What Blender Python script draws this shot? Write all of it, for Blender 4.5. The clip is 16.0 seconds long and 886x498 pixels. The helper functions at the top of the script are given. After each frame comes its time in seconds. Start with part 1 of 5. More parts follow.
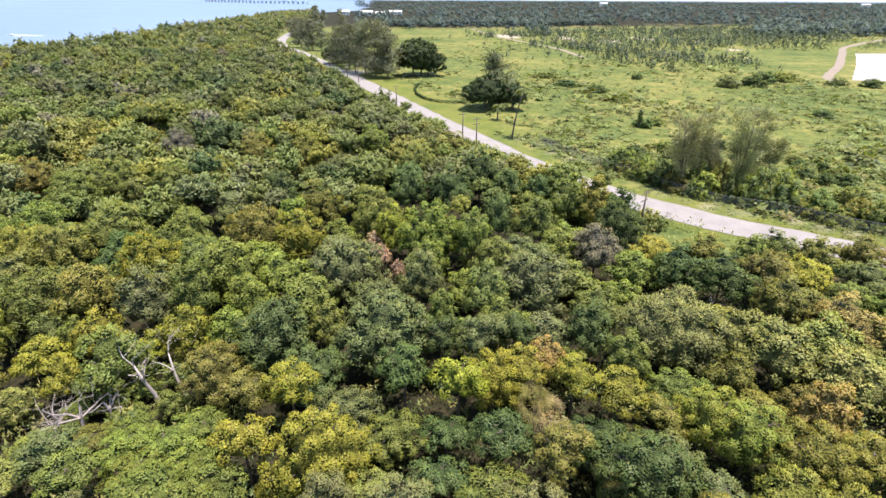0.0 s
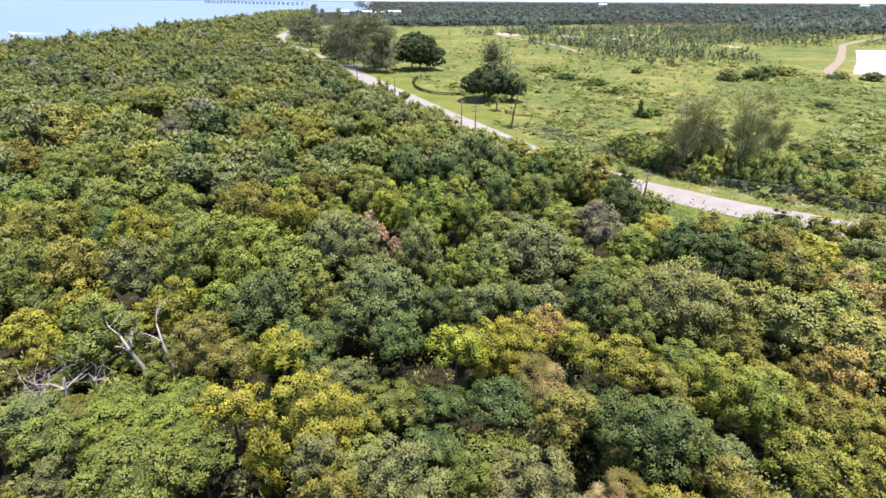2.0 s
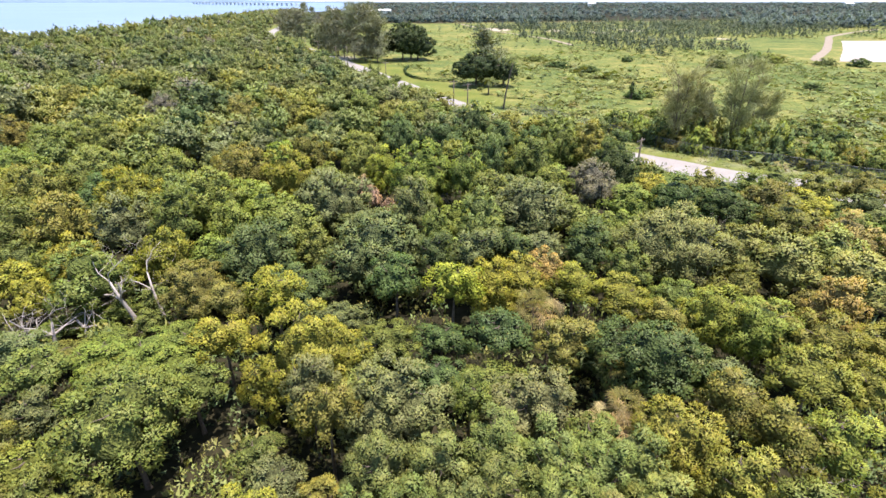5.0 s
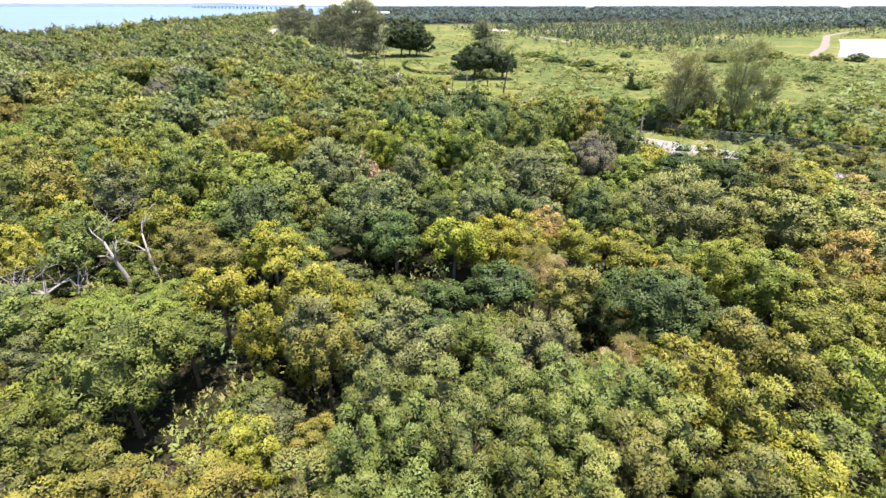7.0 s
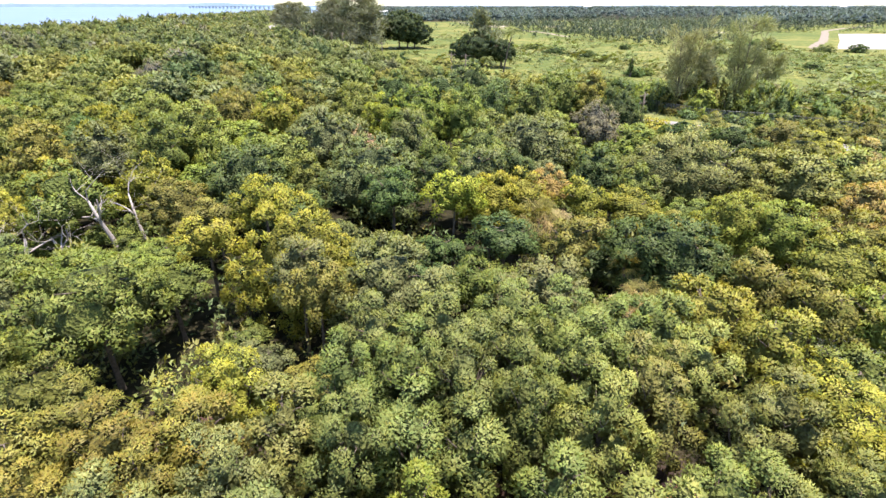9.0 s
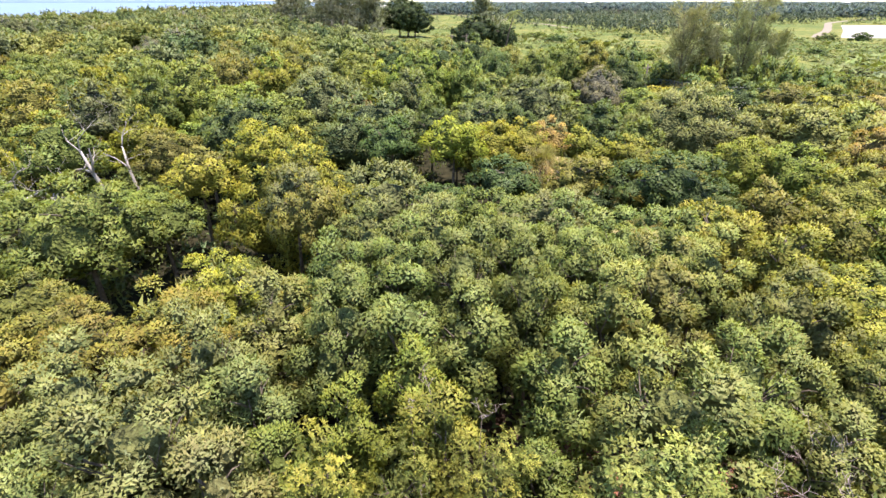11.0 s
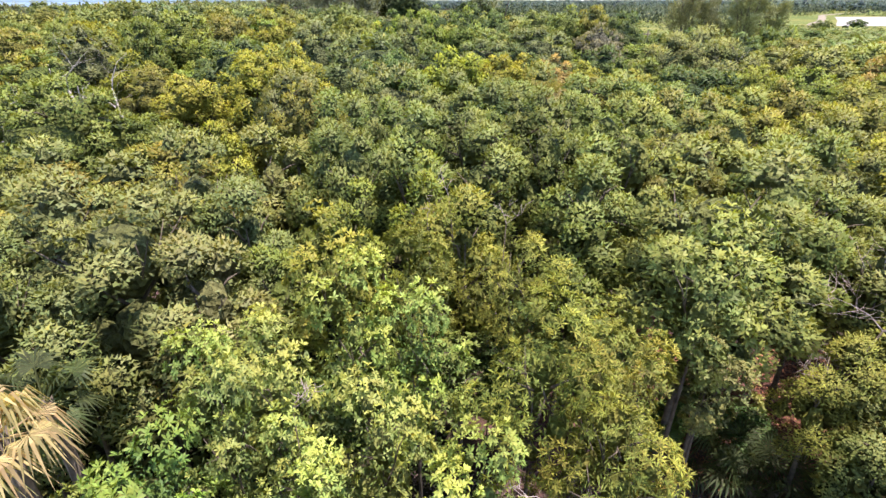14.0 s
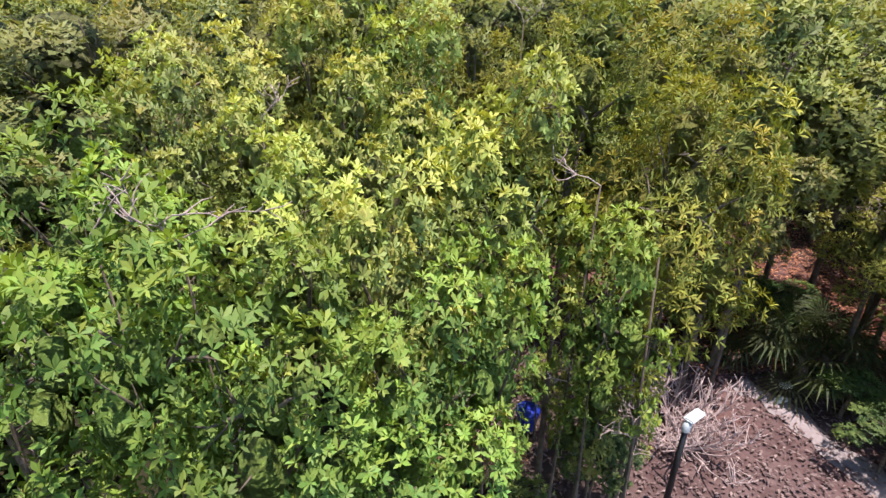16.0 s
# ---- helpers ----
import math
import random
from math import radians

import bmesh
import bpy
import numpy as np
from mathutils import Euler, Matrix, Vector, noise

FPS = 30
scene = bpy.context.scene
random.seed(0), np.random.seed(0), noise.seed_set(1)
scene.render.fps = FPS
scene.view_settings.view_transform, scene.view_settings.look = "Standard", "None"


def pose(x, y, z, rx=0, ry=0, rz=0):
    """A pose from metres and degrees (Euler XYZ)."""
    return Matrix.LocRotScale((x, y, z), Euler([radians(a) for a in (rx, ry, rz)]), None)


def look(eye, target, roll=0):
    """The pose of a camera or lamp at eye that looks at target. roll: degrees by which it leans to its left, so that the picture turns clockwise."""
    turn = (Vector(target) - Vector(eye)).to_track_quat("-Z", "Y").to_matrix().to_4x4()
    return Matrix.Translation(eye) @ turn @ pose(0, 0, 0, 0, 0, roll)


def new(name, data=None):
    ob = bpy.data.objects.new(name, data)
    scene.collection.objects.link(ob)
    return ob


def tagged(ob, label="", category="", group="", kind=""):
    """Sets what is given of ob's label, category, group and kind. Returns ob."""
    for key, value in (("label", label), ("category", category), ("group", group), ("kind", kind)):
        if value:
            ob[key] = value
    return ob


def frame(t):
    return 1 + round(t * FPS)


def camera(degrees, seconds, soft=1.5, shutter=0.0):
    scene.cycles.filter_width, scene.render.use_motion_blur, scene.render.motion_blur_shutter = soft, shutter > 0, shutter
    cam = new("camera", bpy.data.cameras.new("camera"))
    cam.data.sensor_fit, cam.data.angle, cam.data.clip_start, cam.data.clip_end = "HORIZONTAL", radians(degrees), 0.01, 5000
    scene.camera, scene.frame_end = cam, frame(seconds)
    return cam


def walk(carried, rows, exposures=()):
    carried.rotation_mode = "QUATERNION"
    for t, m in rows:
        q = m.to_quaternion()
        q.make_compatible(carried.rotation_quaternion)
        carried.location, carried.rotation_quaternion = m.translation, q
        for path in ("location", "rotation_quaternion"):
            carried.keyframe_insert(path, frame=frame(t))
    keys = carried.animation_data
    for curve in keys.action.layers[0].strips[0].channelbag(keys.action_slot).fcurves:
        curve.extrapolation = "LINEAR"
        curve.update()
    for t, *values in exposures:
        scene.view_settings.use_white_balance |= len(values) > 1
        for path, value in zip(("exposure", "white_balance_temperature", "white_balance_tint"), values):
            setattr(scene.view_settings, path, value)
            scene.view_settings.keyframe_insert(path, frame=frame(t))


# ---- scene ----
cam = camera(81.9, 16.0, soft=1.5)
PATH = [
    (0, (0.167, 0.425, 33.942), (0.162, 2.217, 33.053), 0.3),
    (0.5, (0.18, 0.255, 33.216), (0.176, 2.046, 32.327), 0.3),
    (1, (0.243, 0.274, 32.344), (0.239, 2.066, 31.456), 0.3),
    (1.5, (0.296, 0.309, 31.466), (0.293, 2.103, 30.582), 0.3),
    (2, (0.376, 0.391, 30.617), (0.373, 2.186, 29.733), 0.3),
    (2.5, (0.451, 0.31, 29.852), (0.459, 2.109, 28.978), 0.1),
    (3, (0.368, -0.397, 28.978), (0.379, 1.393, 28.086), 0.3),
    (3.2, (0.291, -0.834, 28.695), (0.296, 0.952, 27.796), 0.3),
    (5.3, (0.119, -1.608, 25.349), (0.146, 0.188, 24.47), 0.0),
    (5.5, (0.115, -1.943, 24.937), (0.134, -0.15, 24.051), 0.1),
    (6, (0.039, -2.321, 24.021), (0.058, -0.522, 23.148), 0.2),
    (6.5, (0.017, -2.322, 23.202), (0.045, -0.519, 22.337), 0.0),
    (7, (-0.043, -2.3, 22.354), (-0.012, -0.498, 21.487), 0.0),
    (7.5, (-0.035, -2.295, 21.472), (-0.004, -0.493, 20.606), -0.1),
    (8, (-0.029, -2.198, 20.596), (0.003, -0.395, 19.73), -0.0),
    (8.2, (-0.115, -2.162, 20.208), (-0.078, -0.359, 19.343), -0.0),
    (10.3, (0.05, -2.493, 16.551), (0.083, -0.691, 15.685), -0.2),
    (10.5, (0.078, -2.563, 16.219), (0.114, -0.755, 15.364), -0.4),
    (11, (0.004, -3.028, 15.312), (0.038, -1.23, 14.437), -0.0),
    (11.5, (-0.033, -3.295, 14.525), (0.0, -1.491, 13.662), -0.1),
    (12, (-0.174, -3.309, 13.741), (-0.137, -1.506, 12.877), -0.2),
    (12.5, (-0.25, -3.287, 13.169), (-0.203, -1.482, 12.308), -0.1),
    (13, (-0.338, -3.638, 12.443), (-0.294, -1.843, 11.561), 0.1),
    (13.5, (-0.426, -3.878, 11.753), (-0.378, -2.08, 10.879), 0.0),
    (14, (-0.507, -3.894, 10.97), (-0.456, -2.097, 10.093), -0.1),
    (14.5, (-0.534, -3.88, 10.072), (-0.487, -2.083, 9.194), -0.2),
    (15, (-0.551, -3.881, 9.183), (-0.503, -2.086, 8.301), -0.3),
    (15.5, (-0.602, -3.9, 8.255), (-0.548, -2.106, 7.372), -0.2),
    (16, (-0.666, -3.959, 7.317), (-0.611, -2.167, 6.431), -0.4),
]
walk(cam, [(t, look(eye, target, roll)) for t, eye, target, roll in PATH], [(0.0, 1.02), (3.0, 1.04), (6.0, 1.2), (12.0, 1.28), (14.0, 1.17), (15.0, 1.03), (16.0, 0.90)])

# ---- light ----
SUN_AZ, SUN_EL = 105.0, 79.0          # degrees to the right of +y, and above the horizon
world = bpy.data.worlds.new("sky")
scene.world = world
world.use_nodes = True
wt = world.node_tree
sky = wt.nodes.new("ShaderNodeTexSky")
sky.sky_type, sky.sun_disc = "NISHITA", False
sky.sun_elevation, sky.sun_rotation = radians(SUN_EL), radians(SUN_AZ)
sky.altitude, sky.air_density, sky.dust_density = 10, 1.0, 0.5
wt.nodes["Background"].inputs["Strength"].default_value = 0.145
wt.links.new(sky.outputs[0], wt.nodes["Background"].inputs["Color"])
sun = new("sun", bpy.data.lights.new("sun", "SUN"))
sun.data.energy, sun.data.angle, sun.data.color = 5.0, radians(0.5), (1.0, 0.915, 0.86)
sun_way = Vector((math.sin(radians(SUN_AZ)) * math.cos(radians(SUN_EL)), math.cos(radians(SUN_AZ)) * math.cos(radians(SUN_EL)), math.sin(radians(SUN_EL))))
sun.matrix_world = look(Vector((0, 0, 60)) + sun_way * 40, (0, 0, 60))

# ---- materials ----
def nodes_of(name):
    m = bpy.data.materials.new(name)
    m.use_nodes = True
    t = m.node_tree
    return m, t, t.nodes["Principled BSDF"], t.nodes["Material Output"]


def node(t, kind, links=(), operation=None, attribute_name=None, data_type=None, blend_type=None, noise_dimensions=None):
    """A node; links: (input, socket or value) pairs."""
    n = t.nodes.new("ShaderNode" + kind)
    if operation:
        n.operation = operation
    if attribute_name:
        n.attribute_name = attribute_name
    if data_type:
        n.data_type = data_type
    if blend_type:
        n.blend_type = blend_type
    if noise_dimensions:
        n.noise_dimensions = noise_dimensions
    for where, socket in links:
        if hasattr(socket, "links"):
            t.links.new(socket, n.inputs[where])
        else:
            n.inputs[where].default_value = socket
    return n


def ramp(t, fac, *stops):
    n = node(t, "ValToRGB", [("Fac", fac)])
    while len(n.color_ramp.elements) < len(stops):
        n.color_ramp.elements.new(0.5)
    for e, (at, col) in zip(n.color_ramp.elements, stops):
        e.position, e.color = at, (*col, 1)
    return n.outputs["Color"]


def mix(t, fac, a, b, blend="MIX"):
    n = node(t, "Mix", data_type="RGBA", blend_type=blend)
    for where, socket in ((0, fac), (6, a), (7, b)):
        if hasattr(socket, "links"):
            t.links.new(socket, n.inputs[where])
        elif where:
            n.inputs[where].default_value = (*socket, 1)
        else:
            n.inputs[where].default_value = socket
    return n.outputs[2]


def noise_of(t, scale, detail=4, vec=None, rough=0.55):
    n = node(t, "TexNoise", [("Scale", scale), ("Detail", detail), ("Roughness", rough)])
    if vec is not None:
        t.links.new(vec, n.inputs["Vector"])
    return n.outputs["Fac"]


def leaf_material(name, attribute=False, spread=0.16, gloss=0.5, through_light=0.4, tip_toned=False):
    """Leaves: the tree's own tint, varied leaf by leaf, with some yellowed ones, and light shining through."""
    m, t, p, out = nodes_of(name)
    if attribute:
        tint = node(t, "Attribute", attribute_name="tint").outputs["Color"]
    else:
        tint = node(t, "ObjectInfo").outputs["Color"]
    rnd = node(t, "NewGeometry").outputs["Random Per Island"]
    second = node(t, "TexWhiteNoise", [("W", rnd)], noise_dimensions="1D").outputs["Value"]
    bright = node(t, "MapRange", [("Value", rnd), ("To Min", 1 - spread), ("To Max", 1 + spread)]).outputs[0]
    hue = node(t, "MapRange", [("Value", second), ("To Min", 0.478), ("To Max", 0.515)]).outputs[0]
    col = node(t, "HueSaturation", [("Hue", hue), ("Value", bright), ("Color", tint)]).outputs[0]
    old = node(t, "MapRange", [("Value", second), ("From Min", 0.965), ("From Max", 0.995), ("To Max", 0.6)]).outputs[0]
    col = mix(t, old, col, (0.30, 0.24, 0.04))
    pos = node(t, "NewGeometry").outputs["Position"]
    patch = noise_of(t, 0.55, 3, pos)
    warm = node(t, "MapRange", [("Value", patch), ("From Min", 0.42), ("From Max", 0.68), ("To Max", 0.45)]).outputs[0]
    col = mix(t, warm, col, mix(t, 1.0, col, (1.18, 1.2, 0.85), "MULTIPLY"))
    if tip_toned:      # shoot ends paler, yellower, insides deep green: new growth plus painted sun and shade
        tip_tone = node(t, "Attribute", attribute_name="young").outputs["Fac"]
        col = mix(t, tip_tone, mix(t, 1.0, col, (0.72, 0.82, 0.85), "MULTIPLY"), mix(t, 1.0, col, (1.24, 1.18, 1.02), "MULTIPLY"))
    patchy = noise_of(t, 1.9, 2, pos)
    fresh = node(t, "MapRange", [("Value", patchy), ("From Min", 0.35), ("From Max", 0.65), ("To Min", 0.88 if attribute else 0.78), ("To Max", 1.12 if attribute else 1.2)]).outputs[0]
    # attribute leaves are less saturated: fading with distance put into their colour
    col = node(t, "HueSaturation", [("Value", fresh), ("Saturation", 0.92 if attribute else 1.0), ("Color", col)]).outputs[0]
    t.links.new(col, p.inputs["Base Color"])
    p.inputs["Roughness"].default_value = gloss
    p.inputs["Specular IOR Level"].default_value = 0.3
    lit = mix(t, 1.0, col, (1.28, 1.22, 0.55), "MULTIPLY")
    tr = node(t, "BsdfTranslucent", [("Color", lit)])
    sh = node(t, "MixShader", [(0, through_light), (1, p.outputs[0]), (2, tr.outputs[0])])
    t.links.new(sh.outputs[0], out.inputs["Surface"])
    return m


def bark_material(name, dark, light, scale=6.0):
    m, t, p, out = nodes_of(name)
    vec = node(t, "TexCoord").outputs["Object"]
    f = noise_of(t, scale, 6, vec)
    t.links.new(ramp(t, f, (0.3, dark), (0.7, light)), p.inputs["Base Color"])
    p.inputs["Roughness"].default_value = 0.9
    b = node(t, "Bump", [("Height", f), ("Strength", 0.5), ("Distance", 0.02)])
    t.links.new(b.outputs[0], p.inputs["Normal"])
    return m


def rough_material(name, stops, scale, rough=0.9, bump=0.3, metal=0.0, fine=None):
    """A surface with noise at two scales between the colours of stops."""
    m, t, p, out = nodes_of(name)
    vec = node(t, "TexCoord").outputs["Object"]
    f = noise_of(t, scale, 5, vec)
    g = noise_of(t, fine or scale * 9, 4, vec)
    both = node(t, "Math", [(0, f), (1, g)], operation="ADD").outputs[0]
    both = node(t, "Math", [(0, both), (1, 0.5)], operation="MULTIPLY").outputs[0]
    t.links.new(ramp(t, both, *stops), p.inputs["Base Color"])
    p.inputs["Roughness"].default_value = rough
    p.inputs["Metallic"].default_value = metal
    b = node(t, "Bump", [("Height", g), ("Strength", bump), ("Distance", 0.03)])
    t.links.new(b.outputs[0], p.inputs["Normal"])
    return m


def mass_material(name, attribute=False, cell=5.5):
    """The dense inside of a clump: small leaves packed together, each cell with its own tone and tilt, all darkened to
    stand for inner shade.
    """
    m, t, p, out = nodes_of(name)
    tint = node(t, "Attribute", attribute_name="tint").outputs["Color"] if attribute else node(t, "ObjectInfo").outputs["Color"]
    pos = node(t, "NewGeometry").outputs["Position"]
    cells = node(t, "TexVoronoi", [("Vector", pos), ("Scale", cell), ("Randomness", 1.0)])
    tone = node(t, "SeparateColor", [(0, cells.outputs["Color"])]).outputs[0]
    # 0.4 to 0.8 of the tint: shade between clumps put into the colour
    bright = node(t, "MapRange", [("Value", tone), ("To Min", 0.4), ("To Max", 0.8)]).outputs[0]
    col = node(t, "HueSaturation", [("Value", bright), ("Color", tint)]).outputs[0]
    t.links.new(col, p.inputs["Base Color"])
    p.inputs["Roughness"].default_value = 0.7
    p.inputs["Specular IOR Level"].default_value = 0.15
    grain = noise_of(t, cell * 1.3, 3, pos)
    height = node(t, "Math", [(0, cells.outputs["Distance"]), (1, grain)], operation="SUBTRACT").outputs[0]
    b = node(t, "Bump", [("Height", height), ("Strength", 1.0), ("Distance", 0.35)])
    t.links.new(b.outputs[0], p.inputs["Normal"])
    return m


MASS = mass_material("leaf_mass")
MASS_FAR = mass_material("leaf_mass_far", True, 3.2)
LEAF = leaf_material("leaf", spread=0.12, gloss=0.58, through_light=0.26, tip_toned=True)
FINE_LEAF = leaf_material("fine_leaf", spread=0.3, gloss=0.7, through_light=0.26, tip_toned=True)
LEAF_FAR = leaf_material("leaf_far", attribute=True, spread=0.12, gloss=0.6, through_light=0.2)
NEEDLE = leaf_material("needle", spread=0.3, gloss=0.7, through_light=0.3)
BARK = bark_material("bark", (0.05, 0.035, 0.025), (0.17, 0.13, 0.10))
DEAD = bark_material("dead_wood", (0.22, 0.18, 0.16), (0.50, 0.44, 0.41), 9.0)
PALE_TWIG = bark_material("pale_dry_twig", (0.30, 0.21, 0.205), (0.50, 0.39, 0.375), 9.0)
TWIG = bark_material("dry_twig", (0.27, 0.19, 0.18), (0.45, 0.35, 0.33), 9.0)
POLE_WOOD = bark_material("pole_wood", (0.06, 0.045, 0.035), (0.16, 0.13, 0.10), 4.0)
DRY_FROND = leaf_material("dry_frond", spread=0.3, gloss=0.6)

# ---- plan of the ground ----
ROAD = [(150, 14), (100, 45), (76, 60), (63, 68.0), (51.8, 75.2), (45.0, 79.5), (38.2, 85.6), (30.6, 94.0), (22.6, 106.0), (14.2, 121.0), (7.4, 136.5), (-6.0, 164), (-22.0, 201), (-38, 236), (-57, 276), (-76, 317), (-94, 356), (-114, 392), (-128, 425), (-140, 470), (-150, 530), (-165, 620)]
SHORE = [(-100, -245), (319, -258), (535, -266), (737, -292), (1100, -316), (1400, -215), (5000, -700)]


EDGE = [(-20, 200), (60.9, 200), (61, 26), (70, 25.4), (73, 21), (82, 16), (84, 11), (93, 8), (98, 2), (118, -6), (133, -15.4), (164, -26), (179, -37), (188, -45), (231, -58), (279, -87), (310, -112), (430, -176), (1300, -215)]


def shore_x(y):
    return np.interp(y, [a for a, _ in SHORE], [b for _, b in SHORE])


def road_x(y):
    return np.interp(y, [b for _, b in ROAD], [a for a, _ in ROAD])


def ground_material():
    """Leaf litter under the forest, mown verge along the road, rough meadow beyond it, bare sand in tracks and lots."""
    m, t, p, out = nodes_of("ground")
    pos = node(t, "NewGeometry").outputs["Position"]
    kind = node(t, "Attribute", attribute_name="cover").outputs["Color"]
    sep = node(t, "SeparateColor", [(0, kind)])
    big, mid, fine, dots = noise_of(t, 0.018, 5, pos), noise_of(t, 0.11, 6, pos), noise_of(t, 1.3, 5, pos), noise_of(t, 9.0, 3, pos)
    two = node(t, "Math", [(0, big), (1, mid)], operation="ADD").outputs[0]
    two = node(t, "Math", [(0, two), (1, 0.5)], operation="MULTIPLY").outputs[0]
    meadow = ramp(t, two, (0.38, (0.058, 0.082, 0.018)), (0.46, (0.112, 0.128, 0.026)), (0.54, (0.190, 0.172, 0.042)), (0.62, (0.28, 0.22, 0.07)))
    cells = node(t, "TexVoronoi", [("Vector", pos), ("Scale", 0.55), ("Randomness", 1.0)])
    tone = node(t, "SeparateColor", [(0, cells.outputs["Color"])]).outputs[0]
    meadow = mix(t, 0.75, meadow, mix(t, tone, mix(t, 1.0, meadow, (0.42, 0.55, 0.45), "MULTIPLY"), mix(t, 1.0, meadow, (1.35, 1.3, 1.3), "MULTIPLY")))
    meadow = mix(t, 0.40, meadow, ramp(t, fine, (0.3, (0.035, 0.06, 0.02)), (0.7, (0.16, 0.185, 0.075))))
    litter = ramp(t, fine, (0.3, (0.062, 0.034, 0.034)), (0.5, (0.100, 0.058, 0.058)), (0.72, (0.155, 0.100, 0.099)))
    litter = mix(t, 0.5, litter, ramp(t, dots, (0.35, (0.060, 0.035, 0.034)), (0.65, (0.145, 0.095, 0.094))))
    verge = ramp(t, mid, (0.35, (0.085, 0.115, 0.018)), (0.6, (0.15, 0.155, 0.032)))
    verge = mix(t, 0.3, verge, ramp(t, fine, (0.3, (0.06, 0.08, 0.02)), (0.7, (0.20, 0.19, 0.07))))
    sand = ramp(t, fine, (0.3, (0.28, 0.23, 0.17)), (0.7, (0.44, 0.38, 0.31)))
    rusty = node(t, "MapRange", [("Value", mid), ("From Min", 0.46), ("From Max", 0.62), ("To Max", 0.7)]).outputs[0]
    litter = mix(t, rusty, litter, mix(t, 1.0, litter, (1.7, 1.0, 0.72), "MULTIPLY"))
    # near-black floor tone: shade under the trees painted into the ground
    floor_shade = ramp(t, fine, (0.3, (0.012, 0.013, 0.007)), (0.7, (0.040, 0.034, 0.018)))
    litter = mix(t, node(t, "Attribute", attribute_name="cover").outputs["Alpha"], litter, floor_shade)
    col = mix(t, sep.outputs[0], meadow, litter)
    col = mix(t, sep.outputs[1], col, verge)
    col = mix(t, sep.outputs[2], col, sand)
    t.links.new(col, p.inputs["Base Color"])
    p.inputs["Roughness"].default_value = 0.95
    p.inputs["Specular IOR Level"].default_value = 0.1
    b = node(t, "Bump", [("Height", fine), ("Strength", 0.6), ("Distance", 0.15)])
    t.links.new(b.outputs[0], p.inputs["Normal"])
    return m


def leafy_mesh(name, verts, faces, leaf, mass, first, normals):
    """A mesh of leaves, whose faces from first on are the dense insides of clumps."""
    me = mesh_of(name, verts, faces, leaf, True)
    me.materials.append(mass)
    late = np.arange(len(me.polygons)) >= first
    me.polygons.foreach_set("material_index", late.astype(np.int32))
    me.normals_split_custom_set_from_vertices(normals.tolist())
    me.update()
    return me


def mesh_of(name, verts, faces, material, smooth=False):
    me = bpy.data.meshes.new(name)
    me.from_pydata(verts.tolist() if hasattr(verts, "tolist") else verts, [], faces.tolist() if hasattr(faces, "tolist") else faces)
    me.materials.append(material)
    if smooth:
        me.polygons.foreach_set("use_smooth", np.ones(len(me.polygons), bool))
    me.update()
    return me


def strip(name, line, half, z, material, jag=0.0, step=4.0):
    """A flat band along a line, densely cut, with a slightly uneven edge."""
    pts = []
    for (ax, ay), (bx, by) in zip(line, line[1:]):
        n = max(1, int(math.hypot(bx - ax, by - ay) / step))
        pts += [(ax + (bx - ax) * i / n, ay + (by - ay) * i / n) for i in range(n)]
    pts = np.array(pts + [line[-1]], float)
    for _ in range(6):
        pts[1:-1] = (pts[:-2] + 2 * pts[1:-1] + pts[2:]) / 4
    way = np.gradient(pts, axis=0)
    way /= np.linalg.norm(way, axis=1)[:, None]
    side = np.stack([way[:, 1], -way[:, 0]], 1)
    rng = np.random.default_rng(5)
    wl, wr = half + jag * rng.normal(size=(2, len(pts)))
    lows = np.concatenate([pts - side * wl[:, None], pts, pts + side * wr[:, None]])
    n = len(pts)
    z3 = np.concatenate([np.full(n, z), np.full(n, z + 0.06), np.full(n, z)])
    verts = np.column_stack([lows, z3])
    faces = [(a + k * n, a + 1 + k * n, a + 1 + (k + 1) * n, a + (k + 1) * n) for k in range(2) for a in range(n - 1)]
    return new(name, mesh_of(name, verts, [f[::-1] for f in faces], material, True))


# ---- ground, water, road ----
def lines_of(*spans):
    out = []
    for a, b, step in spans:
        out += list(np.arange(a, b, step))
    return np.array(out)


def to_line(px, py, line):
    """The distance of points from a broken line."""
    best = np.full(px.shape, 1e9)
    for (ax, ay), (bx, by) in zip(line, line[1:]):
        dx, dy = bx - ax, by - ay
        u = np.clip(((px - ax) * dx + (py - ay) * dy) / (dx * dx + dy * dy), 0, 1)
        best = np.minimum(best, np.hypot(px - ax - u * dx, py - ay - u * dy))
    return best


TRACK = [(30, 640), (41, 560), (60, 470), (82, 395), (86, 340)]
LOT_TRACK = [(175, 238), (179, 252), (222, 305), (270, 372), (300, 415), (362, 473), (420, 520)]
SAND_PATH = [(20, 137), (28, 121.5), (37, 104.5), (43, 92.5), (50, 85.0), (57.8, 82.2), (65.3, 75.5), (80, 66)]
FAR_TRACK = [(-128, 425), (-150, 455), (-172, 480)]


def smooth01(x):
    x = np.clip(x, 0, 1)
    return x * x * (3 - 2 * x)


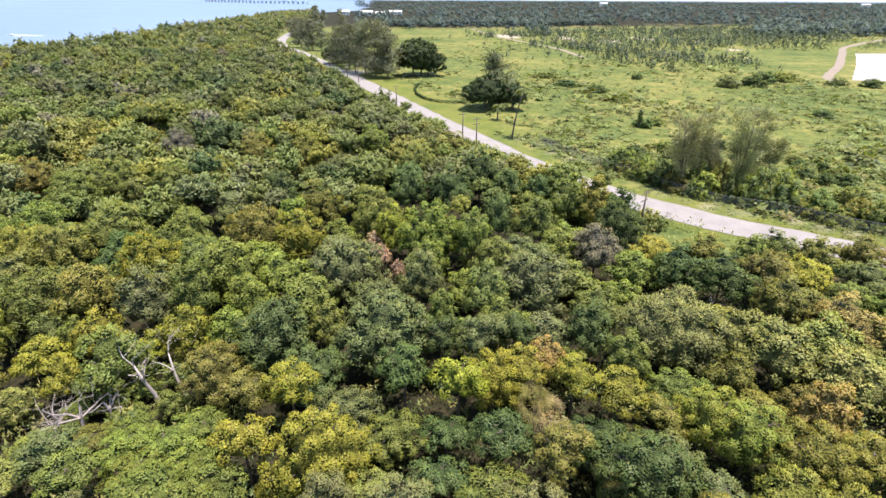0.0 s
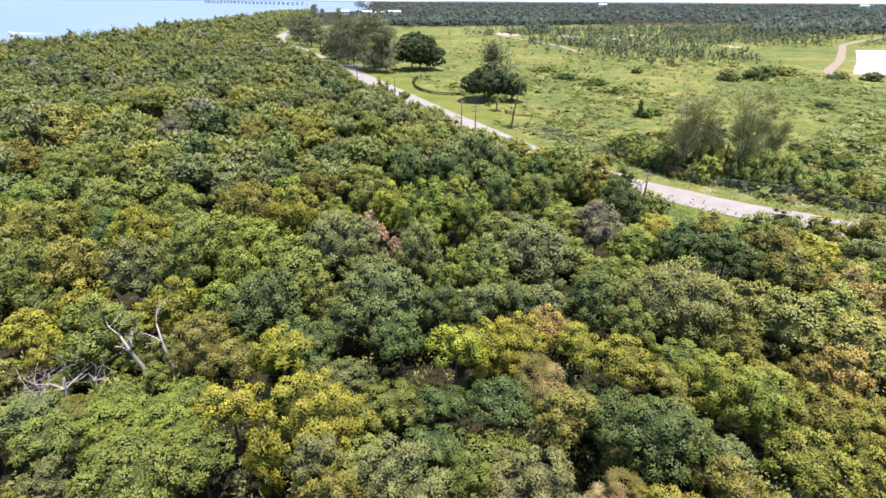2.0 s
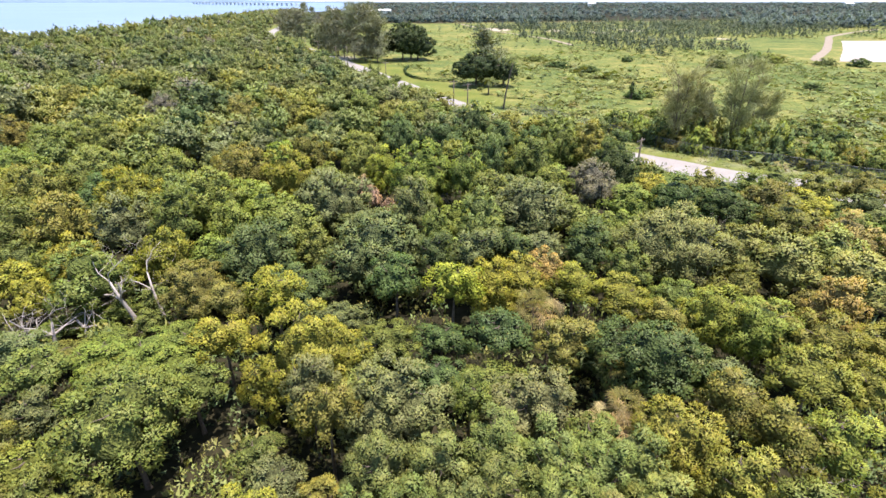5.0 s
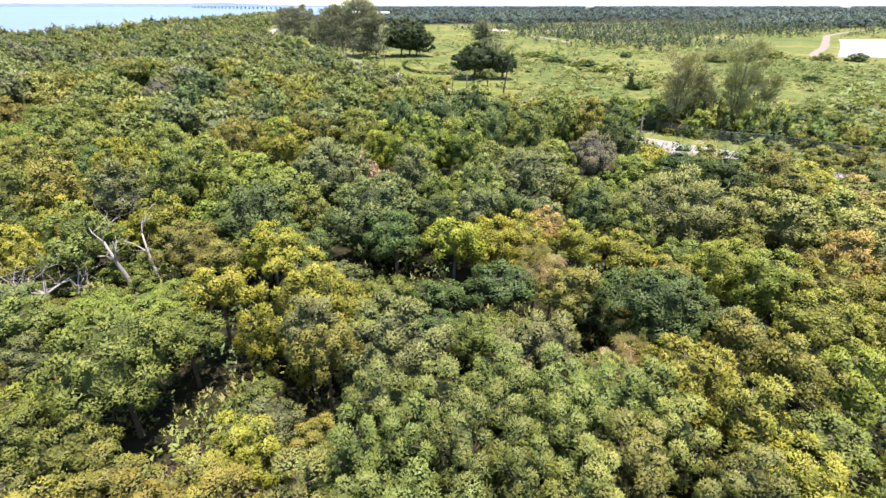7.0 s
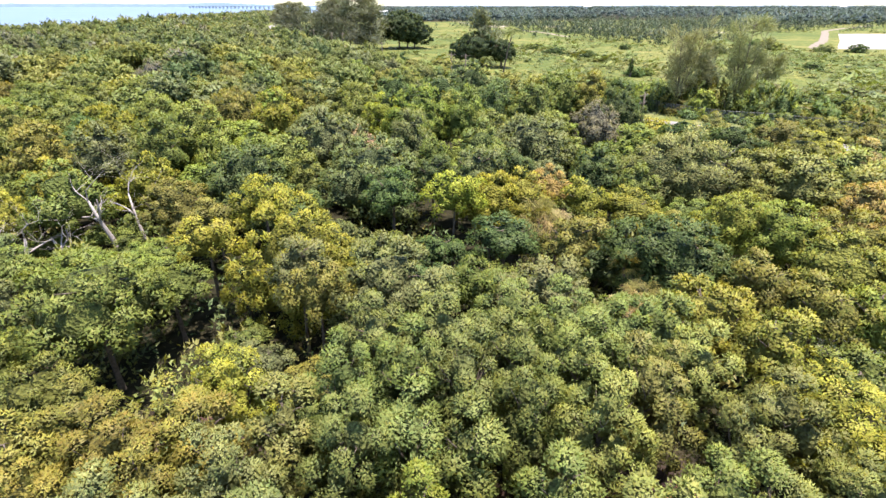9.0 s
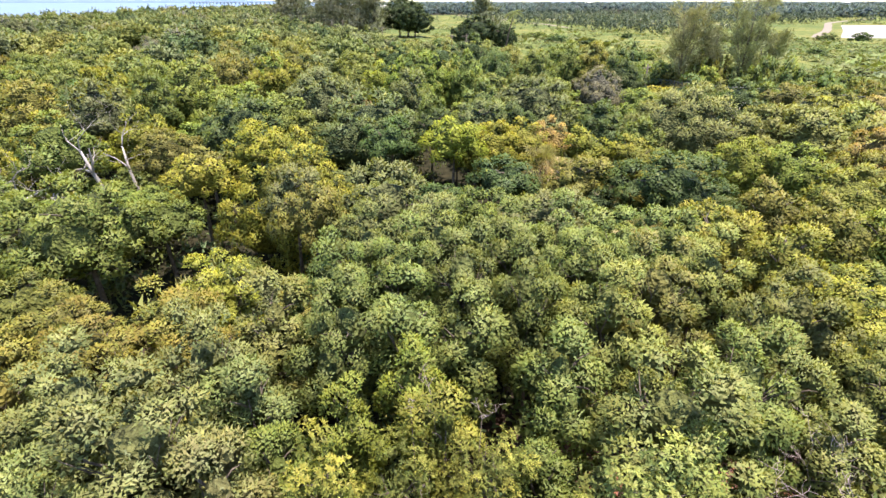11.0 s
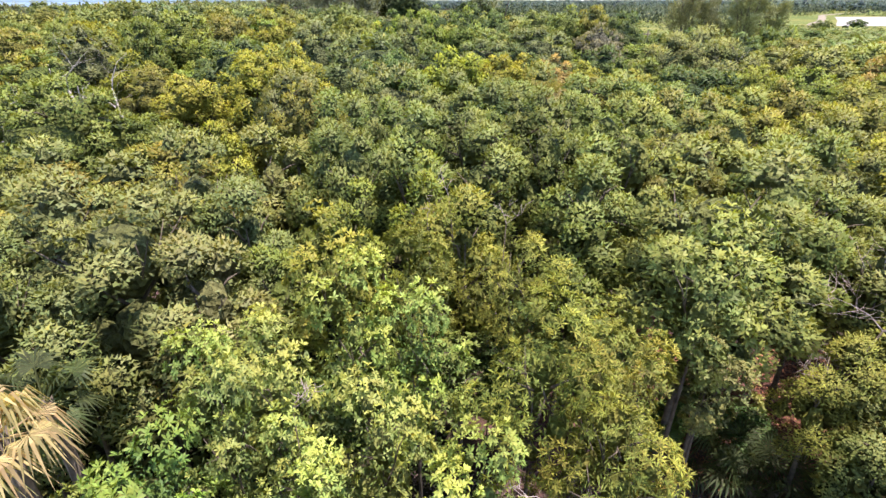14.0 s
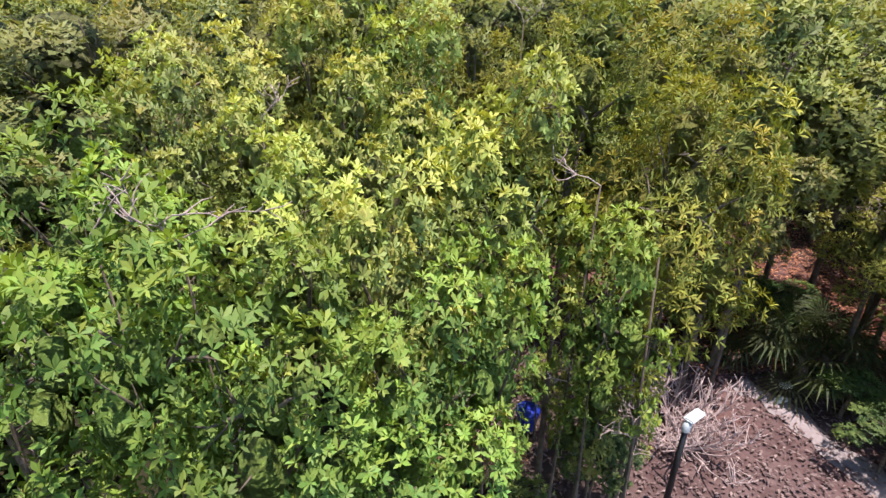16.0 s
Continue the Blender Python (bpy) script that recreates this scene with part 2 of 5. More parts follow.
def build_ground():
    xs = lines_of((-4800, -700, 400), (-700, -320, 40), (-320, -120, 8), (-120, 160, 3.0), (160, 480, 8), (480, 1000, 40), (1000, 5000, 400))
    ys = lines_of((-700, -60, 80), (-60, 150, 3.0), (150, 420, 5), (420, 760, 12), (760, 1600, 40), (1600, 5000, 300))
    gx, gy = np.meshgrid(xs, ys)
    z = np.where(gx < shore_x(gy) - 2, -3.0, 0.0)
    bump = np.array([noise.noise((x * 0.21, y * 0.21, 3)) for x, y in zip(gx.ravel(), gy.ravel())]).reshape(gx.shape)
    road = to_line(gx, gy, ROAD)
    keep = smooth01((road - 5) / 6)
    z = z + np.where(np.hypot(gx, gy) < 200, 0.12 * bump * keep, 0) - 0.05
    left = gx < road_x(gy) - 2
    edge_x = np.interp(gy, [a for a, _ in EDGE], [b for _, b in EDGE])
    # floor between the far woods takes the same painted shade
    far_floor = smooth01((gy - 640 - 0.25 * np.clip(gx, 0, 400) - 60 * bump) / 40) * (gx > shore_x(gy))
    forest = np.where(left & (road > 5.5) & (gx < edge_x + 1.5 + 2 * bump), 1.0, 0.0)
    forest = np.maximum(forest, far_floor)
    verge = np.where(road < 6.5 + 1.2 * bump, 1.0, 0.0)
    # the mown lawn round the hedge, between the road and the meadow
    lawn = (gx > road_x(gy)) & (gx < road_x(gy) + 17) & (gy > 140) & (gy < 260)
    verge = np.maximum(verge, lawn * 1.0)
    sand = (0.5 * smooth01((0.9 + 0.7 * bump - to_line(gx, gy, SAND_PATH)) / 0.8))
    spots = [(60, 520, 14), (110, 500, 10), (140, 470, 9), (180, 500, 10), (215, 470, 6), (210, 395, 5), (-45, 262, 7)]
    for sx, sy, r in spots:
        sand = np.maximum(sand, smooth01((r + 3 * bump - np.hypot(gx - sx, (gy - sy) * 0.5)) / 3))
    n = len(xs)
    faces = [(j * n + i, j * n + i + 1, (j + 1) * n + i + 1, (j + 1) * n + i) for j in range(len(ys) - 1) for i in range(n - 1)]
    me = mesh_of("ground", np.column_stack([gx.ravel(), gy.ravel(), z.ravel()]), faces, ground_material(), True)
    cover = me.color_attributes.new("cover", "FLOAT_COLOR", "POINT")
    # where the ground is painted dark for tree shade, clearing left out
    shade_mask = forest * smooth01((np.hypot(gx + 11.5, gy - 15.8) - 1.8) / 1.5) * smooth01((np.hypot((gx - 7.0) / 0.95, (gy - 5.5) * 0.8) - 5.2) / 3)
    rgba = np.stack([forest, verge, sand, shade_mask], -1).astype(np.float32)
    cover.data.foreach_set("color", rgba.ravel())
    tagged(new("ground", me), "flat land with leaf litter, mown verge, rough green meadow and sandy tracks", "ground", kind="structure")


build_ground()
ASPHALT = rough_material("old_pale_road", ((0.3, (0.18, 0.155, 0.147)), (0.5, (0.235, 0.21, 0.20)), (0.7, (0.30, 0.27, 0.258))), 0.35, 0.85, 0.2, fine=6)
tagged(strip("road", ROAD, 4.0, 0.03, ASPHALT, 0.18), "pale worn coastal road with sandy edges", "road", kind="structure")
DIRT = rough_material("sandy_dirt", ((0.3, (0.16, 0.12, 0.085)), (0.7, (0.27, 0.215, 0.165))), 0.3, fine=4)
for name, line, half in (("dirt_track", TRACK, 1.7), ("lot_track", LOT_TRACK, 2.2), ("side_track", FAR_TRACK, 4.0)):
    tagged(strip(name, line, half, 0.02, DIRT, 0.25), "narrow sandy dirt track across the meadow", "track", kind="structure")
SAND = rough_material("white_sand", ((0.3, (0.29, 0.25, 0.235)), (0.7, (0.40, 0.36, 0.34))), 0.15)


def build_lot():
    """The levelled bare sand lot at the end of the track."""
    rng = np.random.default_rng(8)
    edge = []
    corners = [(187, 246), (230, 238), (300, 250), (340, 300), (360, 372), (279, 372), (230, 303)]
    for (ax, ay), (bx, by) in zip(corners, corners[1:] + corners[:1]):
        for i in range(12):
            edge.append((ax + (bx - ax) * i / 12 + rng.normal() * 0.2, ay + (by - ay) * i / 12 + rng.normal() * 0.2, 0.03))
    mid = np.mean(edge, axis=0) + np.array([0, 0, 0.3])
    verts = edge + [tuple(mid)]
    faces = [(i, (i + 1) % len(edge), len(edge)) for i in range(len(edge))]
    tagged(new("sand_lot", mesh_of("sand_lot", verts, faces, SAND, True)), "bare levelled lot of white sand in the meadow", "lot", kind="structure")


build_lot()


def build_water():
    m, t, p, out = nodes_of("bay_water")
    pos = node(t, "NewGeometry").outputs["Position"]
    big = noise_of(t, 0.004, 3, pos)
    t.links.new(ramp(t, big, (0.35, (0.12, 0.175, 0.28)), (0.65, (0.155, 0.21, 0.32))), p.inputs["Base Color"])
    p.inputs["Roughness"].default_value = 0.42
    wave = noise_of(t, 0.35, 5, pos)
    b = node(t, "Bump", [("Height", wave), ("Strength", 0.35), ("Distance", 0.6)])
    t.links.new(b.outputs[0], p.inputs["Normal"])
    verts = [(-4900, -800, -0.45), (-180, -800, -0.45), (-180, 4950, -0.45), (-4900, 4950, -0.45)]
    tagged(new("water", mesh_of("water", verts, [(0, 1, 2, 3)], m)), "calm pale blue bay", "water", kind="structure")


build_water()

# ---- foliage ----
TINT = {
    "dark": (0.095, 0.136, 0.042), "mid": (0.166, 0.198, 0.046), "grey": (0.166, 0.184, 0.072), "bright": (0.188, 0.230, 0.046),
    "yellow": (0.282, 0.280, 0.040), "olive": (0.200, 0.190, 0.044), "light": (0.220, 0.230, 0.066), "pale": (0.300, 0.332, 0.092),
    "fine": (0.242, 0.246, 0.052), "rust": (0.350, 0.262, 0.085), "withered": (0.225, 0.205, 0.140), "casuarina": (0.168, 0.184, 0.125),
    "leafy": (0.181, 0.205, 0.061), "silver": (0.192, 0.204, 0.072), "feathery": (0.200, 0.208, 0.076), "dry": (0.50, 0.33, 0.24), "lime": (0.238, 0.240, 0.044), "golden": (0.240, 0.208, 0.046), "shoot": (0.178, 0.262, 0.054),
}


def unit(v):
    return v / (np.linalg.norm(v, axis=-1, keepdims=True) + 1e-9)


def leaves(rng, base, way, up, length, width, narrow=0.5, jitter=0.3, three=False):
    """Leaves from base points along way, facing up; large ones have four corners, small ones three."""
    n = len(base)
    up = unit(up + jitter * rng.normal(size=(n, 3)))
    side = unit(np.cross(way, up))
    nor = unit(np.cross(side, way))
    ln = (length * rng.uniform(0.65, 1.2, (n, 1)))
    w = width / length * ln / 2
    if three:
        verts = np.stack([base + side * w * 0.8, base + way * ln, base - side * w + nor * w * 0.3], 1)
        return verts.reshape(-1, 3), (np.arange(n) * 3)[:, None] + np.array([[0, 1, 2]])
    verts = np.stack([base, base + way * ln * narrow + side * w + nor * w * 0.35, base + way * ln - nor * ln * 0.08, base + way * ln * narrow - side * w + nor * w * 0.35], 1)
    return verts.reshape(-1, 3), (np.arange(n) * 4)[:, None] + np.array([[0, 1, 2, 3]])


def soft_normals(v, f, corners, want, own=0.45):
    """Turns the leaves (corners vertices each) to face their clump's outside, and gives each vertex a normal between the leaf's own and its clump's."""
    q = v.reshape(-1, corners, 3)
    flat = unit(np.cross(q[:, 1] - q[:, 0], q[:, 2] - q[:, 0]))
    back = (flat * want).sum(1) < 0
    f = f.copy()
    f[back] = f[back][:, ::-1]
    flat[back] *= -1
    return f, np.repeat(unit(want + own * flat), corners, 0)


def spread_points(rng, n, low, r, depth, gap, domes=5):
    """Points over an uneven crown made of several domes, its middle at the origin, at least gap apart."""
    a = np.arange(domes) * 2.4 + rng.uniform(0, 6.28)
    out = rng.uniform(0.30, 0.52, domes) if domes > 1 else np.zeros(1)
    mids = np.column_stack([np.cos(a) * out, np.sin(a) * out, rng.uniform(-0.30, 0.12, domes)])
    wide = rng.uniform(0.48, 0.66, domes)
    if domes > 1:
        mids[0], wide[0] = (rng.uniform(-0.12, 0.12), rng.uniform(-0.12, 0.12), rng.uniform(0.15, 0.34)), 0.64
    k = rng.integers(0, domes, n * 30)
    d = unit(rng.normal(size=(n * 30, 3)))
    p = mids[k] + d * wide[k][:, None] * (1 + 0.07 * rng.normal(size=(len(k), 1)))
    inside = (np.linalg.norm(p[:, None] - mids[None], axis=2) < wide[None] * 0.86).any(1)
    p, d = p[~inside & (d[:, 2] > low)], d[~inside & (d[:, 2] > low)]
    pts = p * (r, r, depth)
    kept, ways = np.zeros((0, 3)), []
    for q, w in zip(pts, d):
        if len(kept) >= n:
            break
        if not len(kept) or ((kept - q) ** 2).sum(1).min() > gap * gap:
            kept = np.vstack([kept, q])
            ways.append(w)
    return kept, np.array(ways), mids * (r, r, depth), wide[:, None] * np.array([(r, r, depth)])


def ball_quads():
    """A rough ball of quads, open below."""
    verts, faces = {}, []
    for axis in range(3):
        for sign in (-1, 1):
            for u in (-1, 0):
                for v in (-1, 0):
                    quad = []
                    for du, dv in ((0, 0), (1, 0), (1, 1), (0, 1)):
                        c = [0, 0, 0]
                        c[axis], c[(axis + 1) % 3], c[(axis + 2) % 3] = sign, u + du, v + dv
                        quad.append(verts.setdefault(tuple(c), len(verts)))
                    if not (axis == 2 and sign < 0):
                        faces.append(quad if sign > 0 else quad[::-1])
    return unit(np.array(list(verts), float)), np.array(faces)


BALL_V, BALL_F = ball_quads()
KNOB_V = unit(np.array([(1, 0, -0.3), (0, 1, -0.3), (-1, 0, -0.3), (0, -1, -0.3), (0, 0, 1.0)]))
KNOB_F = np.array([(0, 1, 4), (1, 2, 4), (2, 3, 4), (3, 0, 4)])


def cores(rng, centres, size, at, coarse=False):
    """The dense inside of each clump, a rough knobbly lump of foliage."""
    shape, sides = (KNOB_V, KNOB_F) if coarse else (BALL_V, BALL_F)
    n, k = len(centres), len(shape)
    v = shape[None] * (1 + 0.20 * rng.normal(size=(n, k, 1))) * size[:, None, None] * (1, 1, 0.95) + centres[:, None]
    f = sides[None] + (np.arange(n) * k)[:, None, None] + at
    return v.reshape(-1, 3), f.reshape(-1, sides.shape[1])


def hull(rng, mids, wide, at, three=False):
    """The inner mass of a crown, added to block light and tinted dark for shade: one uneven body for each of its domes.
    """
    n, k = len(mids), len(BALL_V)
    v = BALL_V[None] * (1 + 0.08 * rng.normal(size=(n, k, 1))) * wide[:, None] + mids[:, None]
    sides = np.concatenate([BALL_F[:, :3], BALL_F[:, [0, 2, 3]]]) if three else BALL_F
    f = sides[None] + (np.arange(n) * k)[:, None, None] + at
    return v.reshape(-1, 3), f.reshape(-1, sides.shape[1])


def crown_shape(seed, r, depth, level, style="broad"):
    """Leaf corners and faces of a crown with its middle at the origin, and how young and sunlit each leaf is painted.
    """
    rng = np.random.default_rng(seed)
    #         clump radius, gap, leaf length, width, leaves a clump, inside
    clump, gap, length, width, count, core = ((0.40, 0.84, 0.125, 0.046, 38, 0.26), (0.48, 0.90, 0.115, 0.066, 290, 0.66), (0.56, 1.06, 0.172, 0.105, 145, 0.66), (0.74, 1.34, 0.265, 0.168, 98, 0.70))[level]
    if style == "fine":
        length, width, clump, gap, core = length * 1.0, width * 0.55, clump * 1.05, gap * 0.95, core * 0.9
        count = int(count * 1.3)
    area = 2.9 * math.pi * r * (r + depth) / 2
    centres, out, mids, wide = spread_points(rng, int(area / (gap * gap) * 0.85), (-0.8, -0.65, -0.6, -0.6)[level], r - clump * 0.7, depth - clump * 0.5, gap, 5 if r > 1.6 else 4)
    lift = unit(out * 0.8 + (0, 0, 0.75))
    size = clump * rng.uniform(0.7, 1.35, len(centres))
    base, way, up, tip_tone, face = [], [], [], [], []
    whole = unit(centres / (r, r, depth) + (0, 0, 0.25))
    for c, a, s, o in zip(centres, lift, size, whole):
        if level == 0:
            n = int(count * (s / clump) ** 2)
            d = unit(rng.normal(size=(n * 3, 3)) + a * 0.9)
            d = d[d @ a > -0.15][:n]
            lobe = 1 + 0.45 * np.clip(d @ a, 0, 1)[:, None]
            tips = c + d * s * lobe * rng.uniform(0.6, 1.0, (len(d), 1))
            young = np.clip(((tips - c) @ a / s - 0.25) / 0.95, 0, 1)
            k = 7
            axis = unit(d + (0, 0, 0.5) + 0.2 * rng.normal(size=d.shape))
            axis, tips = np.repeat(axis, k, 0), np.repeat(tips, k, 0)
            ang = np.tile(np.arange(k) * 2 * math.pi / k, len(d)) + np.repeat(rng.uniform(0, 6, len(d)), k) + rng.normal(size=len(axis)) * 0.2
            e1 = unit(np.cross(axis, (0.31, 0.17, 0.93) + 0.01 * rng.normal(size=axis.shape)))
            e2 = np.cross(axis, e1)
            tilt = rng.uniform(0.0, 0.9, (len(axis), 1))
            w = unit(np.cos(tilt) * (np.cos(ang)[:, None] * e1 + np.sin(ang)[:, None] * e2) + np.sin(tilt) * axis)
            base.append(tips), way.append(w), up.append(axis), tip_tone.append(np.repeat(young, k)), face.append(unit(axis * 0.8 + o * 0.3))
        else:
            n = max(5, int(count * (s / clump) ** 2))
            d = unit(rng.normal(size=(n * 2, 3)) + a * 0.75)
            d = d[d @ a > -0.25][:n]
            base.append(c + d * s * (1, 1, rng.uniform(0.7, 1.1)) * rng.uniform(0.70, 1.04, (len(d), 1)))
            way.append(unit(d * 0.55 + rng.normal(size=d.shape) * (0.6, 0.6, 0.4)))
            up.append(unit(d * 0.9 + (0, 0, 0.5)))
            face.append(unit(d * 0.75 + o * 0.5))
            # clump tops toned lighter than sides, as sun falls on them
            tip_tone.append(0.2 + 0.52 * np.clip((d @ a - 0.2) / 0.75, 0, 1))
    n = int(area * (40, 8, 2.5, 1.2)[level])
    d = unit(rng.normal(size=(n, 3)) + (0, 0, 0.3))
    base.append(d * (r, r, depth) * rng.uniform(0.3, 0.66, (n, 1))), way.append(unit(rng.normal(size=(n, 3)))), up.append(unit(d + (0, 0, 0.6))), tip_tone.append(np.zeros(n)), face.append(d)
    v, f = leaves(rng, np.concatenate(base), np.concatenate(way), np.concatenate(up), length, width, narrow=0.6, three=level > 0)
    corners = 3 if level > 0 else 4
    young = np.repeat(np.concatenate(tip_tone), corners)
    f, normals = soft_normals(v, f, corners, np.concatenate(face), 0.8 if level == 0 else 0.28)
    first = len(f)
    cv, cf = cores(rng, centres, size * core, len(v), level > 0)
    k = len(cv) // len(centres)
    cn = unit(cv - np.repeat(centres, k, 0))
    f = np.concatenate([f, cf])
    hv, hf = hull(rng, mids, wide * (0.38, 0.5, 0.72, 0.76)[level], len(v) + len(cv), level > 0)
    hn = unit(hv - np.repeat(mids, len(hv) // len(mids), 0))
    v, f, normals = np.concatenate([v, cv, hv]), np.concatenate([f, hf]), np.concatenate([normals, cn, hn])
    young = np.concatenate([young, np.zeros(len(cv) + len(hv))])
    return v, f, first, young, normals


def tube(verts, faces, pts, radii, sides=6):
    """Adds a tapered tube along pts to the lists."""
    pts = [Vector(p) for p in pts]
    start = len(verts)
    for i, (p, r) in enumerate(zip(pts, radii)):
        way = (pts[min(i + 1, len(pts) - 1)] - pts[max(i - 1, 0)]).normalized()
        e1 = way.cross(Vector((0.3, 0.9, 0.2))).normalized()
        e2 = way.cross(e1)
        verts += [tuple(p + (e1 * math.cos(2 * math.pi * k / sides) + e2 * math.sin(2 * math.pi * k / sides)) * r) for k in range(sides)]
    for i in range(len(pts) - 1):
        a = start + i * sides
        faces += [(a + k, a + (k + 1) % sides, a + sides + (k + 1) % sides, a + sides + k) for k in range(sides)]
    faces.append(tuple(range(start + (len(pts) - 1) * sides, start + len(pts) * sides)))


def trunk_shape(seed, height, r, depth, limbs=6, thick=0.13):
    rng = random.Random(seed)
    verts, faces = [], []
    fork = height - depth * 1.15
    lean = (rng.uniform(-0.3, 0.3), rng.uniform(-0.3, 0.3))
    spine = [(lean[0] * u * u, lean[1] * u * u, height * 0.8 * u - 0.1) for u in (0, 0.15, 0.35, 0.55, 0.8, 1)]
    tube(verts, faces, spine, [thick * 1.5, thick * 1.05, thick * 0.95, thick * 0.8, thick * 0.45, thick * 0.2], 7)
    for k in range(limbs):
        a = k * 2 * math.pi / limbs + rng.uniform(-0.4, 0.4)
        z = max(0.8, fork + rng.uniform(-0.2, 0.5) * depth)
        e, top = r * rng.uniform(0.45, 0.65), height - depth * rng.uniform(0.45, 0.9)
        x, y = lean[0] * 0.3, lean[1] * 0.3
        pts = [(x, y, z), (math.cos(a) * e * 0.35, math.sin(a) * e * 0.35, z + (top - z) * 0.3), (math.cos(a + 0.15) * e * 0.7, math.sin(a + 0.15) * e * 0.7, z + (top - z) * 0.7), (math.cos(a) * e, math.sin(a) * e, top)]
        tube(verts, faces, pts, [thick * 0.55, thick * 0.42, thick * 0.28, thick * 0.1], 5)
        tube(verts, faces, [pts[1], (pts[2][0] * 1.1 - pts[1][1] * 0.4, pts[2][1] * 1.1 + pts[1][0] * 0.4, top - 0.1)], [thick * 0.3, thick * 0.08], 4)
    return verts, faces


def part(name, verts, faces, material, parent, label="", smooth=False):
    ob = new(name, mesh_of(name, verts, faces, material, smooth))
    ob.parent = parent
    return tagged(ob, label)


SHAPES = {}


def tree_shape(level, r, style, seed):
    """A prototype tree for this fineness and size: an Empty with trunk and crown, 8 m tall."""
    key = (level, r, style, seed)
    if key not in SHAPES:
        depth = (1.9 if r < 1.5 else 2.1) if level == 0 else max(r * 0.85, 2.7) if level == 1 else r * 0.95
        cv, cf, first, young, normals = crown_shape(1000 * level + 37 * int(r * 10) + seed, r, depth, level, style)
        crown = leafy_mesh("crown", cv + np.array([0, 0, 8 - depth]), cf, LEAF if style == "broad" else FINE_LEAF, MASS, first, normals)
        # young carries painted sun and shade besides new growth
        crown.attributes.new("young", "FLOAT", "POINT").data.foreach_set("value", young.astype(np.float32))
        tv, tf = trunk_shape(seed + int(r * 10), 8.0, r, depth, 6 if level < 2 else 4, 0.055 if level == 0 else 0.075 if level == 1 else 0.13)
        SHAPES[key] = (mesh_of("trunk", tv, tf, BARK, True), crown)
    return SHAPES[key]


SIZES = {0: (1.25, 1.8), 1: (1.3, 2.0, 3.2), 2: (2.2, 3.2, 4.6), 3: (3.2, 4.6)}
STOOD = []          # x, y, radius of every tree that stands
COUNT = [0]
WORDS = {
    "dark": "dark green", "mid": "green", "grey": "grey-green", "bright": "bright green", "yellow": "yellow-olive", "olive": "olive-green",
    "light": "light green", "pale": "pale yellow-green", "fine": "fine-leaved olive", "rust": "orange-tinged", "withered": "withered grey-brown",
    "leafy": "leafy green", "silver": "silvery green", "feathery": "feathery olive-green", "dry": "dry salmon-brown", "lime": "lime-green", "golden": "golden-olive", "shoot": "fresh bright green",
}


def tree(x, y, r, height, kind, low=0.0):
    """A broadleaf tree of the coastal wood: trunk and crown, with its own tint."""
    COUNT[0] += 1
    rng = random.Random(COUNT[0] * 7 + 3)
    d = math.hypot(x, y + 3)
    level = 0 if d < 8.5 else 1 if d < 21 else 2 if d < 44 else 3
    style = "fine" if kind in ("fine", "feathery", "withered", "dry") else "broad"
    size = min(SIZES[level], key=lambda s: abs(math.log(s / r)))
    trunk, crown = tree_shape(level, size, style, rng.randrange(2))
    root = new("broadleaf_tree")
    for name, me in (("trunk", trunk), ("crown", crown)):
        ob = new(name, me)
        ob.parent = root
        if name == "crown":
            f = rng.uniform(0.85, 1.18)
            ob.color = (*[c * f * rng.uniform(0.94, 1.06) for c in TINT[kind]], 1)
    s = r / size
    root.matrix_world = pose(x, y, -0.1, 0, 0, rng.uniform(0, 360)) @ Matrix.Diagonal((s, s, height / 8, 1))
    where = "in the dense coastal wood" if d > 12 else "beside the leaf-strewn clearing"
    tagged(root, f"{WORDS[kind]} {'low' if height < 5.5 else 'full'} crowned broadleaf tree {where}", "tree", "trees of the wood")
    STOOD.append((x, y, r))
    return root


# canopy heights over the wood: x, y, metres
CANOPY = [(-16, 18, 8.9), (-7, 24, 9.0), (-2, 21, 8.2), (5.5, 21, 6.6), (15, 26, 7.7), (-13.5, 22, 5.5), (13, 31, 5.9), (9.7, 37, 7.0), (22, 42, 9.4), (4, 41, 9.3), (26, 41, 6.8), (-6, 27, 8.8),
          (-25, 36, 7.2), (-22, 50, 9.8), (-2, 56, 10.2), (-24, 67, 10.1), (14.5, 78, 10.8), (47, 54, 6.8), (55, 63, 4.6), (-56, 105, 8.8), (-24, 98, 7.6), (-86, 117, 9.0), (19, 24, 7.3), (14, 13, 7.4),
          (3, 7, 8.4), (-5, 5, 8.3), (-7, 11, 7.8), (-1.5, 2.5, 7.2), (0, -0.5, 6.6), (-13, 13, 5.8), (-11, 10, 6.4), (-16, 12, 5.6)]


def canopy(x, y):
    d = np.array([(x - a) ** 2 + (y - b) ** 2 for a, b, _ in CANOPY]) + 2.0
    w = d ** -1.5
    return float((w * np.array([c for *_, c in CANOPY])).sum() / w.sum())


def grove(kind, places):
    for x, y, r in places:
        tree(x, y, r, canopy(x, y) + 0.3, kind)


# places of palms, kept free of trees
STOOD += [(-5.8, 1.1, 1.4), (-6.2, 2.1, 1.0), (10.9, 21.1, 2.3), (7.9, 31, 1.8), (11.6, 25.2, 1.2), (-30, 32.6, 2.6), (-25.0, 36.4, 3.0), (-28, 34.5, 1.6), (22.7, 18.4, 1.0), (26.4, 40.6, 1.2), (-7.0, 59.0, 2.6), (-6.4, 54.6, 1.6), (-13.4, 20.6, 2.6), (-13.8, 17.4, 1.6), (-11.4, 15.2, 1.8), (-10.2, 13.6, 1.0)]

